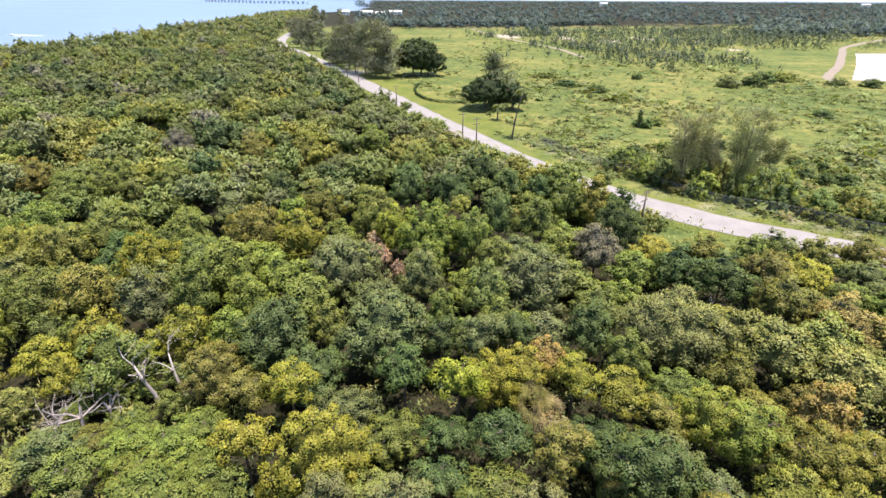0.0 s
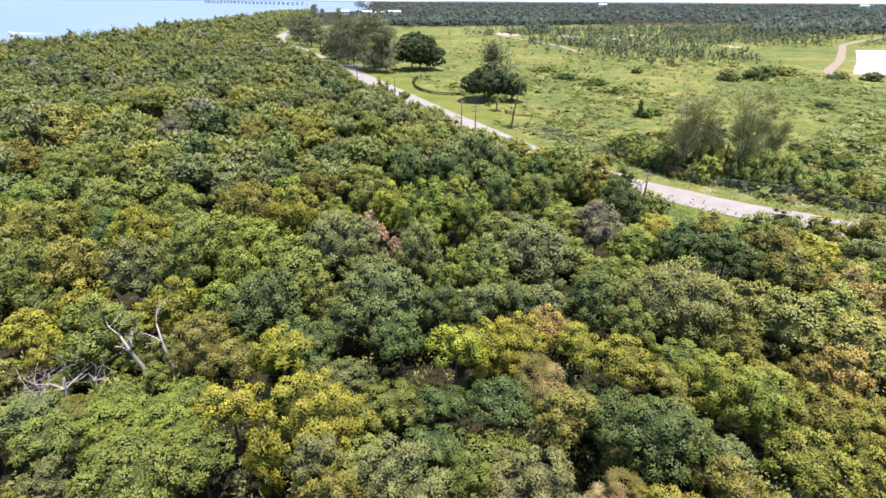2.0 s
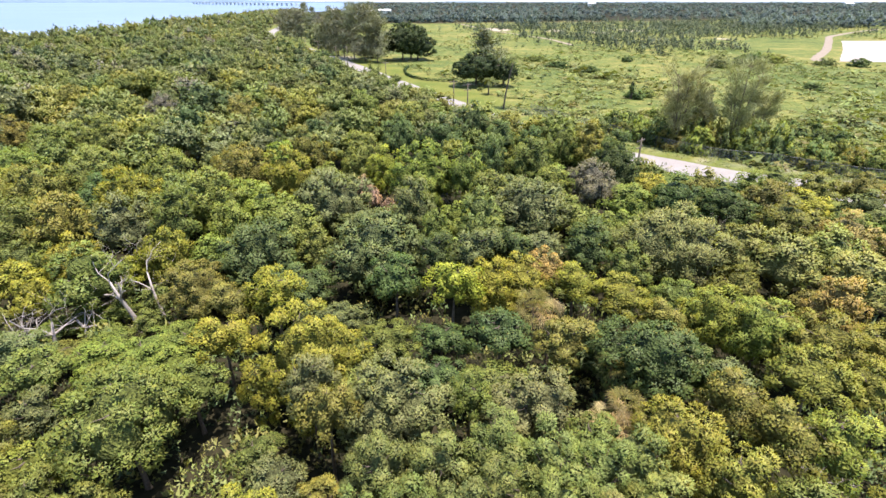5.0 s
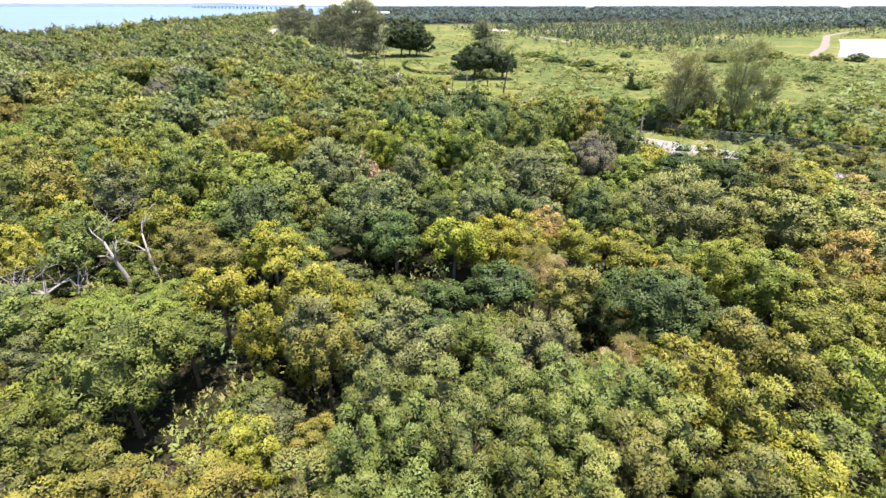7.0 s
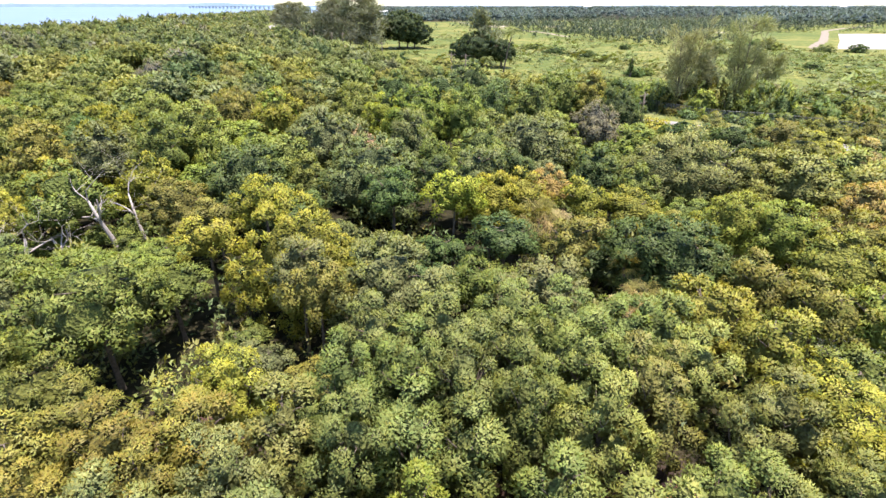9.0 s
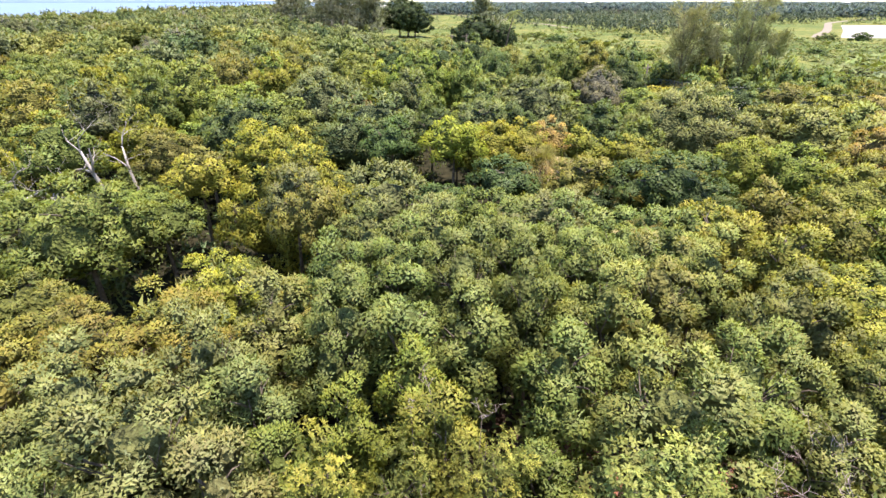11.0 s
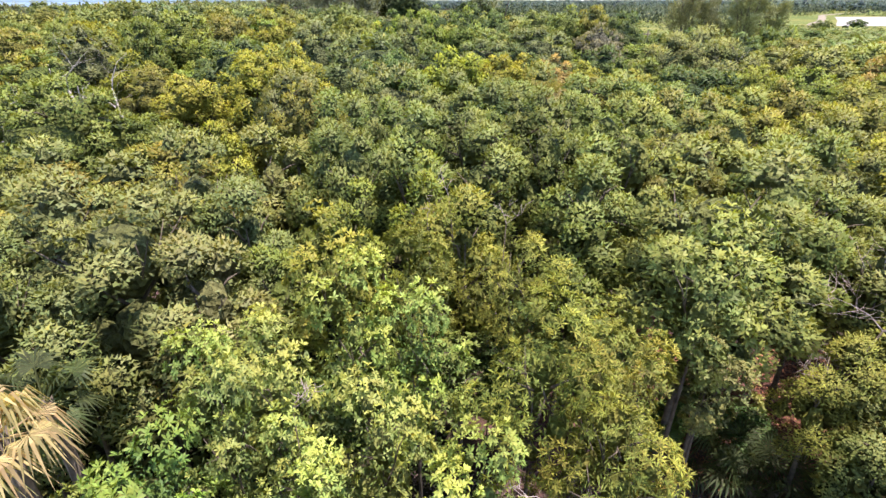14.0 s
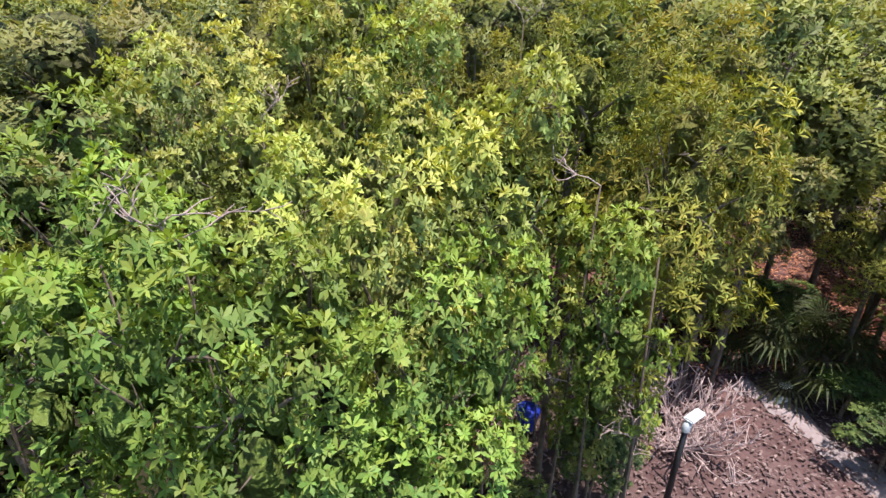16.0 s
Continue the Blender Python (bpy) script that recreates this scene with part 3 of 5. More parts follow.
# ---- the wood: trees that can be told apart ----
grove("yellow", [(-8.6, 26.5, 4.3), (-14.3, 27.2, 2.2), (1.4, 33.0, 2.3), (4.3, 34.0, 2.8), (7.0, 35.2, 2.3), (11.4, 34.6, 2.2), (14.8, 33.4, 2.5), (-34.7, 54, 4.2), (-12.3, 32.5, 2.4), (-18.3, 59.8, 3.6)])
for ex, ey, er, eh, ek in ((19, 73.5, 3.4, 10.2, "mid"), (22.5, 72.5, 3.2, 10.2, "olive"), (25.6, 69.6, 3.0, 9.6, "dark"), (10.5, 83, 3.2, 8.2, "dark"), (16.2, 82, 3.0, 7.4, "dark"), (45, 62.4, 3.0, 6.3, "mid"), (49.3, 60.6, 3.0, 6.0, "olive"), (56, 62, 3.2, 5.7, "olive"), (61, 60, 3.0, 5.4, "rust"), (40, 60, 2.7, 6.5, "mid"), (34, 60.3, 2.8, 6.9, "olive"), (18, 77, 2.5, 5.2, "mid"), (21.5, 75.6, 2.4, 4.6, "dark"), (24.6, 73, 2.3, 4.6, "mid"), (14, 80.5, 2.4, 5.0, "mid"), (27.5, 69.8, 2.2, 4.4, "bright")):
    tree(ex, ey, er, eh, ek)
for ex, ey, er in ((-21, 29, 2.6), (-18.4, 27.4, 2.2), (-22.4, 26.2, 2.3), (-19.4, 31.2, 2.2), (-24.5, 28.6, 2.2)):
    tree(ex, ey, er, 3.9, "bright")
grove("rust", [(9.2, 36.8, 1.7), (41, 44, 3.6), (29.9, 30.4, 2.4)])
grove("feathery", [(22.1, 42.3, 5.4)])
grove("grey", [(10.5, 51.2, 5.6), (-12.1, 53.6, 4.6), (-5.4, 41, 5.2), (-19.4, 93, 4.2), (-30.9, 45.6, 3.4), (-2.2, 20.5, 3.1), (5.8, 21.4, 3.0)])
grove("bright", [(-1.8, 62, 4.5), (3.7, 60.2, 2.7), (-24.1, 50.6, 3.6), (23.4, 28.7, 3.1)])
grove("mid", [(-17, 19.8, 3.6)])
grove("lime", [(12.8, 18.4, 2.8)])
grove("dark", [(-16, 40.8, 4.8), (-26.2, 77, 4.2), (24.4, 66, 4.0), (7.8, 66, 2.4), (28.2, 54, 3.8), (32.8, 52.8, 3.5), (-6, 80, 3.6), (1.3, 77.5, 3.8), (6.3, 86.4, 3.8), (13.8, 25.1, 3.7)])
for ex, ey, er, eh in ((-8.2, 61.2, 1.4, 4.6), (-5.6, 57.2, 1.1, 4.4), (-9.6, 65.0, 1.3, 4.8)):
    tree(ex, ey, er, eh, "dry")
grove("withered", [(-56.4, 106.5, 3.6), (19.5, 58.6, 3.4)])
grove("light", [(31.3, 38.5, 3.8), (28.7, 41.2, 3), (36, 39.4, 3.3), (34.5, 34.6, 3.6)])
grove("mid", [(-29.7, 37, 3.5), (12.7, 65, 3.3), (-10.4, 71, 4.5), (-33.4, 61.4, 4), (-45.1, 65, 4.9), (-42.6, 46.6, 4.3), (-25.7, 45.8, 2.8), (-5, 97, 4.2), (-16, 115, 3.9), (-45.7, 82, 4.6), (-56.9, 85, 5), (-60.6, 79, 5), (-55.8, 65, 4.6)])
grove("olive", [(38.8, 54.2, 3.4), (37.4, 47.6, 3.5), (-18.4, 69.8, 3.7), (-24.6, 61.6, 4.4), (-47.8, 57.7, 4.8), (-37.9, 46.8, 3.5), (-28.7, 105, 4.2), (-39.1, 105, 4.6), (-41.8, 89, 4.6), (-72.2, 85, 5), (1.6, 105.5, 3.6), (16.9, 20.5, 2), (18.3, 18, 2.1), (8.6, 26.5, 2.2)])
grove("golden", [(-11.2, 10.8, 2.2), (-9.4, 12.2, 1.5), (-13.6, 12.8, 2.0), (-15.6, 11.2, 2.0), (-12.6, 8.6, 1.7), (-9.4, 9.4, 1.3), (-7.7, 10.6, 1.3), (-14.8, 8.8, 1.6)])
grove("yellow", [(-9.0, 14.0, 1.2), (-7.6, 13.6, 1.2)])
grove("lime", [(26.2, 26.3, 3.1), (21.3, 30.6, 2.8), (14.2, 14.9, 1.9), (20.4, 17.2, 2), (22.6, 22.3, 2.2)])
for kind, places in (
        ("leafy", [(-2.6, 9.4, 1.7, 8.8), (-0.9, 9.8, 1.5, 8.8), (0.9, 9.4, 1.4, 8.7), (-3.4, 12.2, 1.8, 8.7), (-1.2, 12.6, 1.8, 8.9), (1.0, 12.4, 1.8, 8.9), (3.0, 14.0, 1.9, 9.0), (0.2, 15.4, 1.9, 8.7), (-2.6, 15.6, 1.9, 8.4), (3.2, 11.2, 1.7, 8.8),
                   (5.4, 13.2, 1.9, 8.8), (5.6, 16.0, 2.0, 8.5), (3.0, 17.2, 2.0, 8.3), (7.8, 15.2, 1.9, 8.4), (9.7, 15.9, 1.7, 8.0)]),
        ("light", [(5.3, 10.4, 1.8, 8.8), (7.6, 11.9, 1.9, 8.6), (9.9, 13.3, 1.9, 8.3), (12.0, 11.0, 1.8, 7.9), (9.9, 9.9, 1.1, 8.3), (12.6, 7.6, 1.8, 7.6), (5.4, 5.7, 2.4, 8.7), (3.4, 7.7, 1.5, 8.6), (7.8, 7.0, 1.8, 8.5), (4.3, 3.8, 1.2, 7.9), (5.5, 4.8, 1.1, 7.9), (-5.2, 11.0, 1.5, 8.3)]),
        ("silver", [(-6.6, 5.3, 2.3, 8.5), (-4.8, 4.7, 1.3, 7.7), (-8.4, 3.9, 1.7, 7.8), (-6.3, 8.2, 1.7, 8.5), (-9.0, 6.9, 1.8, 8.3), (-4.8, 7.3, 1.3, 8.0), (-10.8, 5.6, 1.8, 7.9), (-7.0, 3.6, 1.2, 7.2)]),
        ("lime", [(-2.4, 4.4, 0.95, 7.8), (-2.1, 6.3, 1.0, 8.0)]),
        ("yellow", [(14.3, 11.8, 2.3, 7.2)]),
        ("fine", [(-0.8, 4.5, 0.9, 7.4), (1.2, 4.9, 0.9, 7.3)]),
        ("lime", [(0.2, 6.0, 1.2, 8.2), (-0.6, 7.5, 1.1, 8.3)]),
        ("mid", [(2.5, 5.8, 1.0, 7.0), (-3.9, 5.9, 1.0, 6.8), (-3.8, 3.8, 0.9, 6.0), (2.6, 3.9, 0.9, 6.2)])):
    for x, y, r, height in places:
        tree(x, y, r, height, kind)
# the trees beside the clearing, tops falling away towards the open ground
def near_trees(kind, places):
    for x, y, r, height in places:
        tree(x, y, r * 0.78, height, kind)


near_trees("shoot", [(-1.8, -1.3, 1.0, 3.2), (-2.5, -1.3, 1.0, 6.5), (-1.65, -1.7, 0.9, 6.4), (-3.6, -0.7, 1.0, 5.8), (-3.8, 0.4, 1.1, 6.8), (-0.7, -1.2, 0.85, 5.9), (-0.25, -0.85, 0.7, 6.0), (0.85, -0.35, 0.75, 6.0), (-2.9, -0.2, 0.9, 6.3), (-3.1, -2.1, 0.9, 4.9), (-1.25, -1.75, 0.9, 5.3), (-0.7, -1.75, 0.85, 5.1)])
near_trees("pale", [(-1.6, 2.6, 1.1, 7.7), (-0.7, 2.5, 1.0, 7.5), (-2.8, 2.0, 0.95, 7.2), (-3.7, 2.1, 0.85, 7.1), (-3.2, 1.2, 0.9, 6.95), (-1.7, -0.1, 0.95, 6.5), (-0.4, 0.0, 0.9, 6.5), (0.1, 0.1, 0.85, 6.9), (-0.9, -0.5, 0.85, 6.45), (-1.2, 1.2, 1.0, 6.8), (-2.2, 0.9, 0.9, 6.5)])
near_trees("fine", [(1.0, 1.7, 1.35, 7.7), (1.9, 0.9, 1.2, 7.4), (1.65, 0.25, 1.15, 6.9), (2.3, 1.9, 1.1, 7.0)])
near_trees("mid", [(-4.9, 0.4, 1.0, 5.6), (-2.4, -1.0, 0.9, 3.4)])
near_trees("dark", [(-3.0, -0.4, 1.0, 2.8), (0.5, -0.1, 0.9, 2.3), (-1.6, 0.5, 1.0, 2.8), (-3.6, 0.8, 1.0, 3.0), (1.3, 0.5, 0.8, 3.2), (-1.0, 0.7, 0.9, 3.4)])
for px, py, pr, ph, pk in ((-29.6, 36.0, 1.8, 2.4, "bright"), (-27.0, 33.0, 1.8, 2.2, "mid"), (-31.5, 34.2, 1.8, 2.2, "bright"), (-28.6, 30.2, 2.0, 2.6, "olive"), (-25.6, 31.8, 2.0, 2.6, "bright"), (-23.6, 34.4, 1.6, 3.0, "mid"), (-32.4, 29.4, 2.0, 2.8, "bright"), (-27.4, 36.6, 1.6, 2.6, "mid"), (-25.0, 38.0, 1.6, 3.2, "mid")):
    tree(px, py, pr, ph, pk)




def in_wood(x, y):
    """Whether a tall tree may stand here: short of the road's edge, landward of the shore, off the clearing and the camera's way."""
    edge = min(float(np.interp(y, [a for a, _ in EDGE], [b for _, b in EDGE])), float(road_x(y)) - 7)
    return shore_x(y) + 3 < x < edge and not (0.4 < x < 10.5 and -9 < y < 6.5) and not (5.5 < x < 12 and 6 < y < 13) and math.hypot(x + 0.5, y + 4.5) > 4.2


def patch_kind(x, y, rng):
    """Which kind of tree grows here: kinds come in patches."""
    f = noise.noise((x * 0.045, y * 0.045, 7.3)) + rng.uniform(-1, 1) * (0.4 if y < 64 else 0.46) + (0.32 if x > 5 and y < 34 else -0.22 if x < -8 and y < 27 else 0.1 if x < -12 and y < 110 else -0.12 if y > 110 else 0.0)
    order = ("dark", "mid", "grey", "mid", "olive", "light", "lime", "yellow") if y < 40 else ("dark", "mid", "grey", "mid", "leafy", "bright", "lime", "yellow")
    return order[int(min(7, max(0, (f + 0.75) / 1.5 * 8)))]


def fill_wood(y0, y1, gap, radius):
    rng = random.Random(int(y0 * 10) + 1)
    for _ in range(6000):
        y = rng.uniform(y0, y1)
        x = rng.uniform(-0.95 * (y + 6) - 6, 0.95 * (y + 6) + 6)
        r = rng.uniform(*radius)
        if in_wood(x, y) and all((x - a) ** 2 + (y - b) ** 2 > (gap * (r + c)) ** 2 for a, b, c in STOOD):
            tree(x, y, r, canopy(x, y) * rng.uniform(0.5, 0.98), patch_kind(x, y, rng))


fill_wood(-5, 22, 0.76, (1.5, 2.1))
fill_wood(22, 44, 0.72, (1.9, 3.2))
fill_wood(44, 66, 0.68, (2.6, 4.6))
print("trees", COUNT[0])

# ---- the wood further off, as one mass ----
def join_crowns(name, spots, shapes, label, category):
    """One object of many crowns: spots of x, y, z, radius, height factor, tint; shapes: lists of (verts, faces)."""
    all_v, all_f, all_c, all_n, late, at = [], [], [], [], [], 0
    rng = np.random.default_rng(len(spots))
    for x, y, z, r, h, tint, k in spots:
        v, f, first, nor = shapes[k]
        a = rng.uniform(0, 6.28)
        c, s_ = math.cos(a), math.sin(a)
        q = np.column_stack([(v[:, 0] * c - v[:, 1] * s_) * r + x, (v[:, 0] * s_ + v[:, 1] * c) * r + y, v[:, 2] * h + z])
        late.append(np.arange(len(f)) >= first)
        all_n.append(np.column_stack([nor[:, 0] * c - nor[:, 1] * s_, nor[:, 0] * s_ + nor[:, 1] * c, nor[:, 2]]))
        all_v.append(q), all_f.append(f + at), all_c.append(np.tile((*tint, 1.0), (len(q), 1)))
        at += len(q)
    v, f, c = np.concatenate(all_v), np.concatenate(all_f), np.concatenate(all_c)
    me = bpy.data.meshes.new(name)
    me.vertices.add(len(v))
    me.vertices.foreach_set("co", v.astype(np.float32).ravel())
    me.loops.add(f.size)
    me.loops.foreach_set("vertex_index", f.astype(np.int32).ravel())
    me.polygons.add(len(f))
    me.polygons.foreach_set("loop_start", np.arange(0, f.size, f.shape[1], dtype=np.int32))
    me.update(calc_edges=True)
    me.materials.append(LEAF_FAR)
    me.color_attributes.new("tint", "FLOAT_COLOR", "POINT").data.foreach_set("color", c.astype(np.float32).ravel())
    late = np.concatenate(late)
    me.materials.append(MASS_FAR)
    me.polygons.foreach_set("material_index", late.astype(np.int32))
    me.polygons.foreach_set("use_smooth", np.ones(len(late), bool))
    me.validate()
    me.normals_split_custom_set_from_vertices(np.concatenate(all_n).tolist())
    return tagged(new(name, me), label, category, kind="stuff")


def lump(seed, n, leaf, wide, low=-0.25, depth=0.75, clumps=9, core=0.85, domes=4):
    """A unit crown of n leaf sprays over knobbly clumps, for trees far off."""
    rng = np.random.default_rng(seed)
    gap = 1.9 / math.sqrt(clumps)
    c, out, mids, span = spread_points(rng, clumps, low, 0.85, depth * 0.9, gap * 0.72, domes)
    size = gap * 0.46 * rng.uniform(0.75, 1.3, len(c))
    k = rng.integers(0, len(c), n)
    d = unit(rng.normal(size=(n, 3)) + out[k] * 0.8 + (0, 0, 0.4))
    base = c[k] + d * size[k][:, None] * rng.uniform(0.7, 1.03, (n, 1))
    way = unit(d * 0.5 + rng.normal(size=(n, 3)) * (0.7, 0.7, 0.4))
    v, f = leaves(rng, base, way, unit(d * 0.8 + (0, 0, 0.6)), leaf, wide, narrow=0.5, jitter=0.35, three=True)
    f, normals = soft_normals(v, f, 3, unit(d * 0.75 + unit(c + (0, 0, 0.2))[k] * 0.45))
    first = len(f)
    if core:
        cv, cf = cores(rng, c, size * core, len(v), True)
        hv, hf = hull(rng, mids, span * 0.74, len(v) + len(cv), True) if clumps > 8 else (np.zeros((0, 3)), np.zeros((0, 3), int))
        cn = unit(cv - np.repeat(c, len(cv) // len(c), 0))
        hn = unit(hv - np.repeat(mids, len(hv) // len(mids), 0))
        v, f, normals = np.concatenate([v, cv, hv]), np.concatenate([f, cf, hf]), np.concatenate([normals, cn, hn])
    return v, f, first, normals


def plume(seed, n, leaf, wide, low=0.12):
    """A unit casuarina: a tall tapering crown of drooping feathery sprays, from 0 to 1 high."""
    rng = np.random.default_rng(seed)
    boughs = 40
    bz = rng.uniform(low, 1.0, boughs)
    ba = rng.uniform(0, 6.28, boughs)
    reach = 0.5 * np.sqrt(np.clip(1.08 - bz, 0, 1)) * rng.uniform(0.55, 1.15, boughs)
    k = rng.integers(0, boughs, n)
    u = rng.uniform(0.15, 1.0, n)
    base = np.column_stack([np.cos(ba[k]) * reach[k] * u, np.sin(ba[k]) * reach[k] * u, bz[k] + 0.10 * u - 0.05]) + rng.normal(size=(n, 3)) * (0.075, 0.075, 0.026)
    out = np.column_stack([np.cos(ba[k]), np.sin(ba[k]), np.full(n, 0.3)])
    way = unit(out * 0.5 + rng.normal(size=(n, 3)) * 0.6 + (0, 0, 0.3))
    v, f = leaves(rng, base, way, unit(rng.normal(size=(n, 3)) + (0, 0, 0.8)), leaf, wide, narrow=0.5)
    f, normals = soft_normals(v, f, 4, unit(out * 0.6 + way * 0.4 + (0, 0, 0.3)))
    return v, f, len(f), normals


def vary(rng, tint, by=0.18):
    f = rng.uniform(1 - by, 1 + by)
    return [c * f * rng.uniform(0.94, 1.06) for c in tint]


def far_wood():
    rng = random.Random(77)
    near = [lump(20 + k, 520, 0.112, 0.082, clumps=22, core=0.74, domes=3) for k in range(4)]
    mid_ = [lump(30 + k, 190, 0.135, 0.105, clumps=10, core=0.78, domes=3) for k in range(4)]
    far = [lump(40 + k, 60, 0.2, 0.17, clumps=4, core=0.75, domes=2) for k in range(4)]
    spots, taken = [], {}
    # last number scales the tint down: the distant wood's dimmer look put into colour
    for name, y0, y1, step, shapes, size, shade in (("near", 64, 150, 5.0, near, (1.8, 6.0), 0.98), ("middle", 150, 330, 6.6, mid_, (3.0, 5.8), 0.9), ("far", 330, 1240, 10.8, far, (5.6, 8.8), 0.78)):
        spots = []
        y = y0
        while y < y1:
            x = max(float(shore_x(y)) + 4, -0.92 * y - 14)
            while x < road_x(y) - 7 if y < 600 else x < -0.22 * y - 20:
                px, py, r = x + rng.uniform(-0.4, 0.4) * step, y + rng.uniform(-0.4, 0.4) * step, rng.uniform(*size)
                if in_wood(px, py) and not (y < 122 and any((px - a) ** 2 + (py - b) ** 2 < (0.62 * (r + c)) ** 2 for a, b, c in STOOD)) and not (y > 400 and to_line(np.array([px]), np.array([py]), FAR_TRACK)[0] < 9):
                    top = canopy(px, py) * (rng.uniform(0.66, 1.12) + 0.34 * noise.noise((px * 0.06, py * 0.06, 2.2)))
                    kind = patch_kind(px, py, rng)
                    if rng.random() < 0.03:
                        kind = "withered"
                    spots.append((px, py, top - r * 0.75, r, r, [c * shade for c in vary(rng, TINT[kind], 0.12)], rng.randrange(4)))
                x += step
            y += step
        for _ in range(420):      # the wood's low edge, rising away from the road
            py = rng.uniform(max(y0, 76), min(y1, 560))
            px = float(road_x(py)) - rng.uniform(5, 46)
            off = float(to_line(np.array([px]), np.array([py]), ROAD)[0])
            top = min((off - 3.6) * rng.uniform(0.3, 0.95), canopy(px, py) * rng.uniform(0.6, 0.95))
            if off < 6.2 or rng.random() < 0.3 or in_wood(px, py) or (py > 400 and to_line(np.array([px]), np.array([py]), FAR_TRACK)[0] < 9):
                continue
            r = min(rng.uniform(2.0, 5.0), 0.6 + top * 0.7)
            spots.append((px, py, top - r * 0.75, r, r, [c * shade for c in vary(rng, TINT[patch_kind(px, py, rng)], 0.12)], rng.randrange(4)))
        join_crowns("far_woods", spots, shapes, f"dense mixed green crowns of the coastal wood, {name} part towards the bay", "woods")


far_wood()


def undergrowth():
    """Low shrubs and saplings under the tall trees and along the wood's edge."""
    rng = random.Random(15)
    shapes = [lump(150 + k, 70, 0.2, 0.13, low=-0.2, clumps=6, domes=2, core=0) for k in range(4)]
    spots = []
    for _ in range(2300):
        y = -7 + 90 * rng.random() ** 1.5
        x = rng.uniform(-0.9 * (y + 8) - 4, 0.9 * (y + 8) + 4)
        if x > road_x(y) - 6 or math.hypot(x, y + 3) < (13 if x > 0 else 9) or (5 < x < 12 and 6 < y < 13.5) or math.hypot(x + 0.5, y + 4.5) < 3.0 or (y > 45 and rng.random() < 0.3):
            continue
        r = rng.uniform(0.9, 1.9)
        spots.append((x, y, 0.2, r, rng.uniform(1.1, 3.0), vary(rng, TINT[rng.choice(("dark", "mid", "olive", "mid"))]), rng.randrange(4)))
    join_crowns("undergrowth", spots, shapes, "low green undergrowth beneath the trees of the wood", "undergrowth")


undergrowth()


# ---- meadow shrubs, young plantation, woods at the horizon ----
def meadow():
    rng = random.Random(5)
    small = [lump(60 + k, 20, 0.46, 0.3, low=0.0, clumps=2, core=0.55, domes=1) for k in range(5)]
    spots = []
    for _ in range(11500):
        y = 75 + 420 * rng.random() ** 1.7
        x = rng.uniform(road_x(y) + 9, 0.95 * y + 30)
        d = to_line(np.array([x]), np.array([y]), TRACK)[0]
        lot = 180 < x < 350 and 236 < y < 385
        if d < 5 or lot or to_line(np.array([x]), np.array([y]), ROAD)[0] < 9.5 or to_line(np.array([x]), np.array([y]), LOT_TRACK)[0] < 6 or (140 < y < 262 and x < road_x(y) + 20):
            continue
        f = noise.noise((x * 0.03, y * 0.02, 1.7)) + 0.6 * noise.noise((x * 0.11, y * 0.09, 4.2)) + rng.uniform(-0.4, 0.4)
        if f < -0.3:
            continue
        r = rng.uniform(0.4, 1.2) * (1.0 + max(0, f)) * (2.1 if rng.random() < 0.13 else 1)
        kind = rng.choice(("dark", "mid", "olive", "mid", "bright", "mid")) if r < 1.9 else rng.choice(("mid", "bright"))
        spots.append((x, y, -0.25 * r, r * 1.5, r * rng.uniform(0.6, 1.1), [c * 0.9 for c in vary(rng, TINT[kind], 0.25)], rng.randrange(5)))
    join_crowns("meadow_shrubs", spots, small, "low green shrubs and weeds scattered over the rough meadow", "shrubs")
    tufts = [lump(80 + k, 7, 0.9, 0.22, low=0.2, clumps=4, core=0, domes=1) for k in range(3)]
    spots = []
    for _ in range(3400):
        y = 72 + 190 * rng.random() ** 1.5
        x = rng.uniform(road_x(y) + 7.5, 0.95 * y + 20)
        if 140 < y < 262 and x < road_x(y) + 18:
            continue
        kind = rng.choice(("pale", "olive", "yellow", "light"))
        spots.append((x, y, 0.0, rng.uniform(0.3, 0.7), rng.uniform(0.4, 0.9), [c * 0.8 for c in vary(rng, TINT[kind], 0.25)], rng.randrange(3)))
    join_crowns("meadow_grass", spots, tufts, "tall yellow-green grass tufts of the rough meadow", "grass")


meadow()


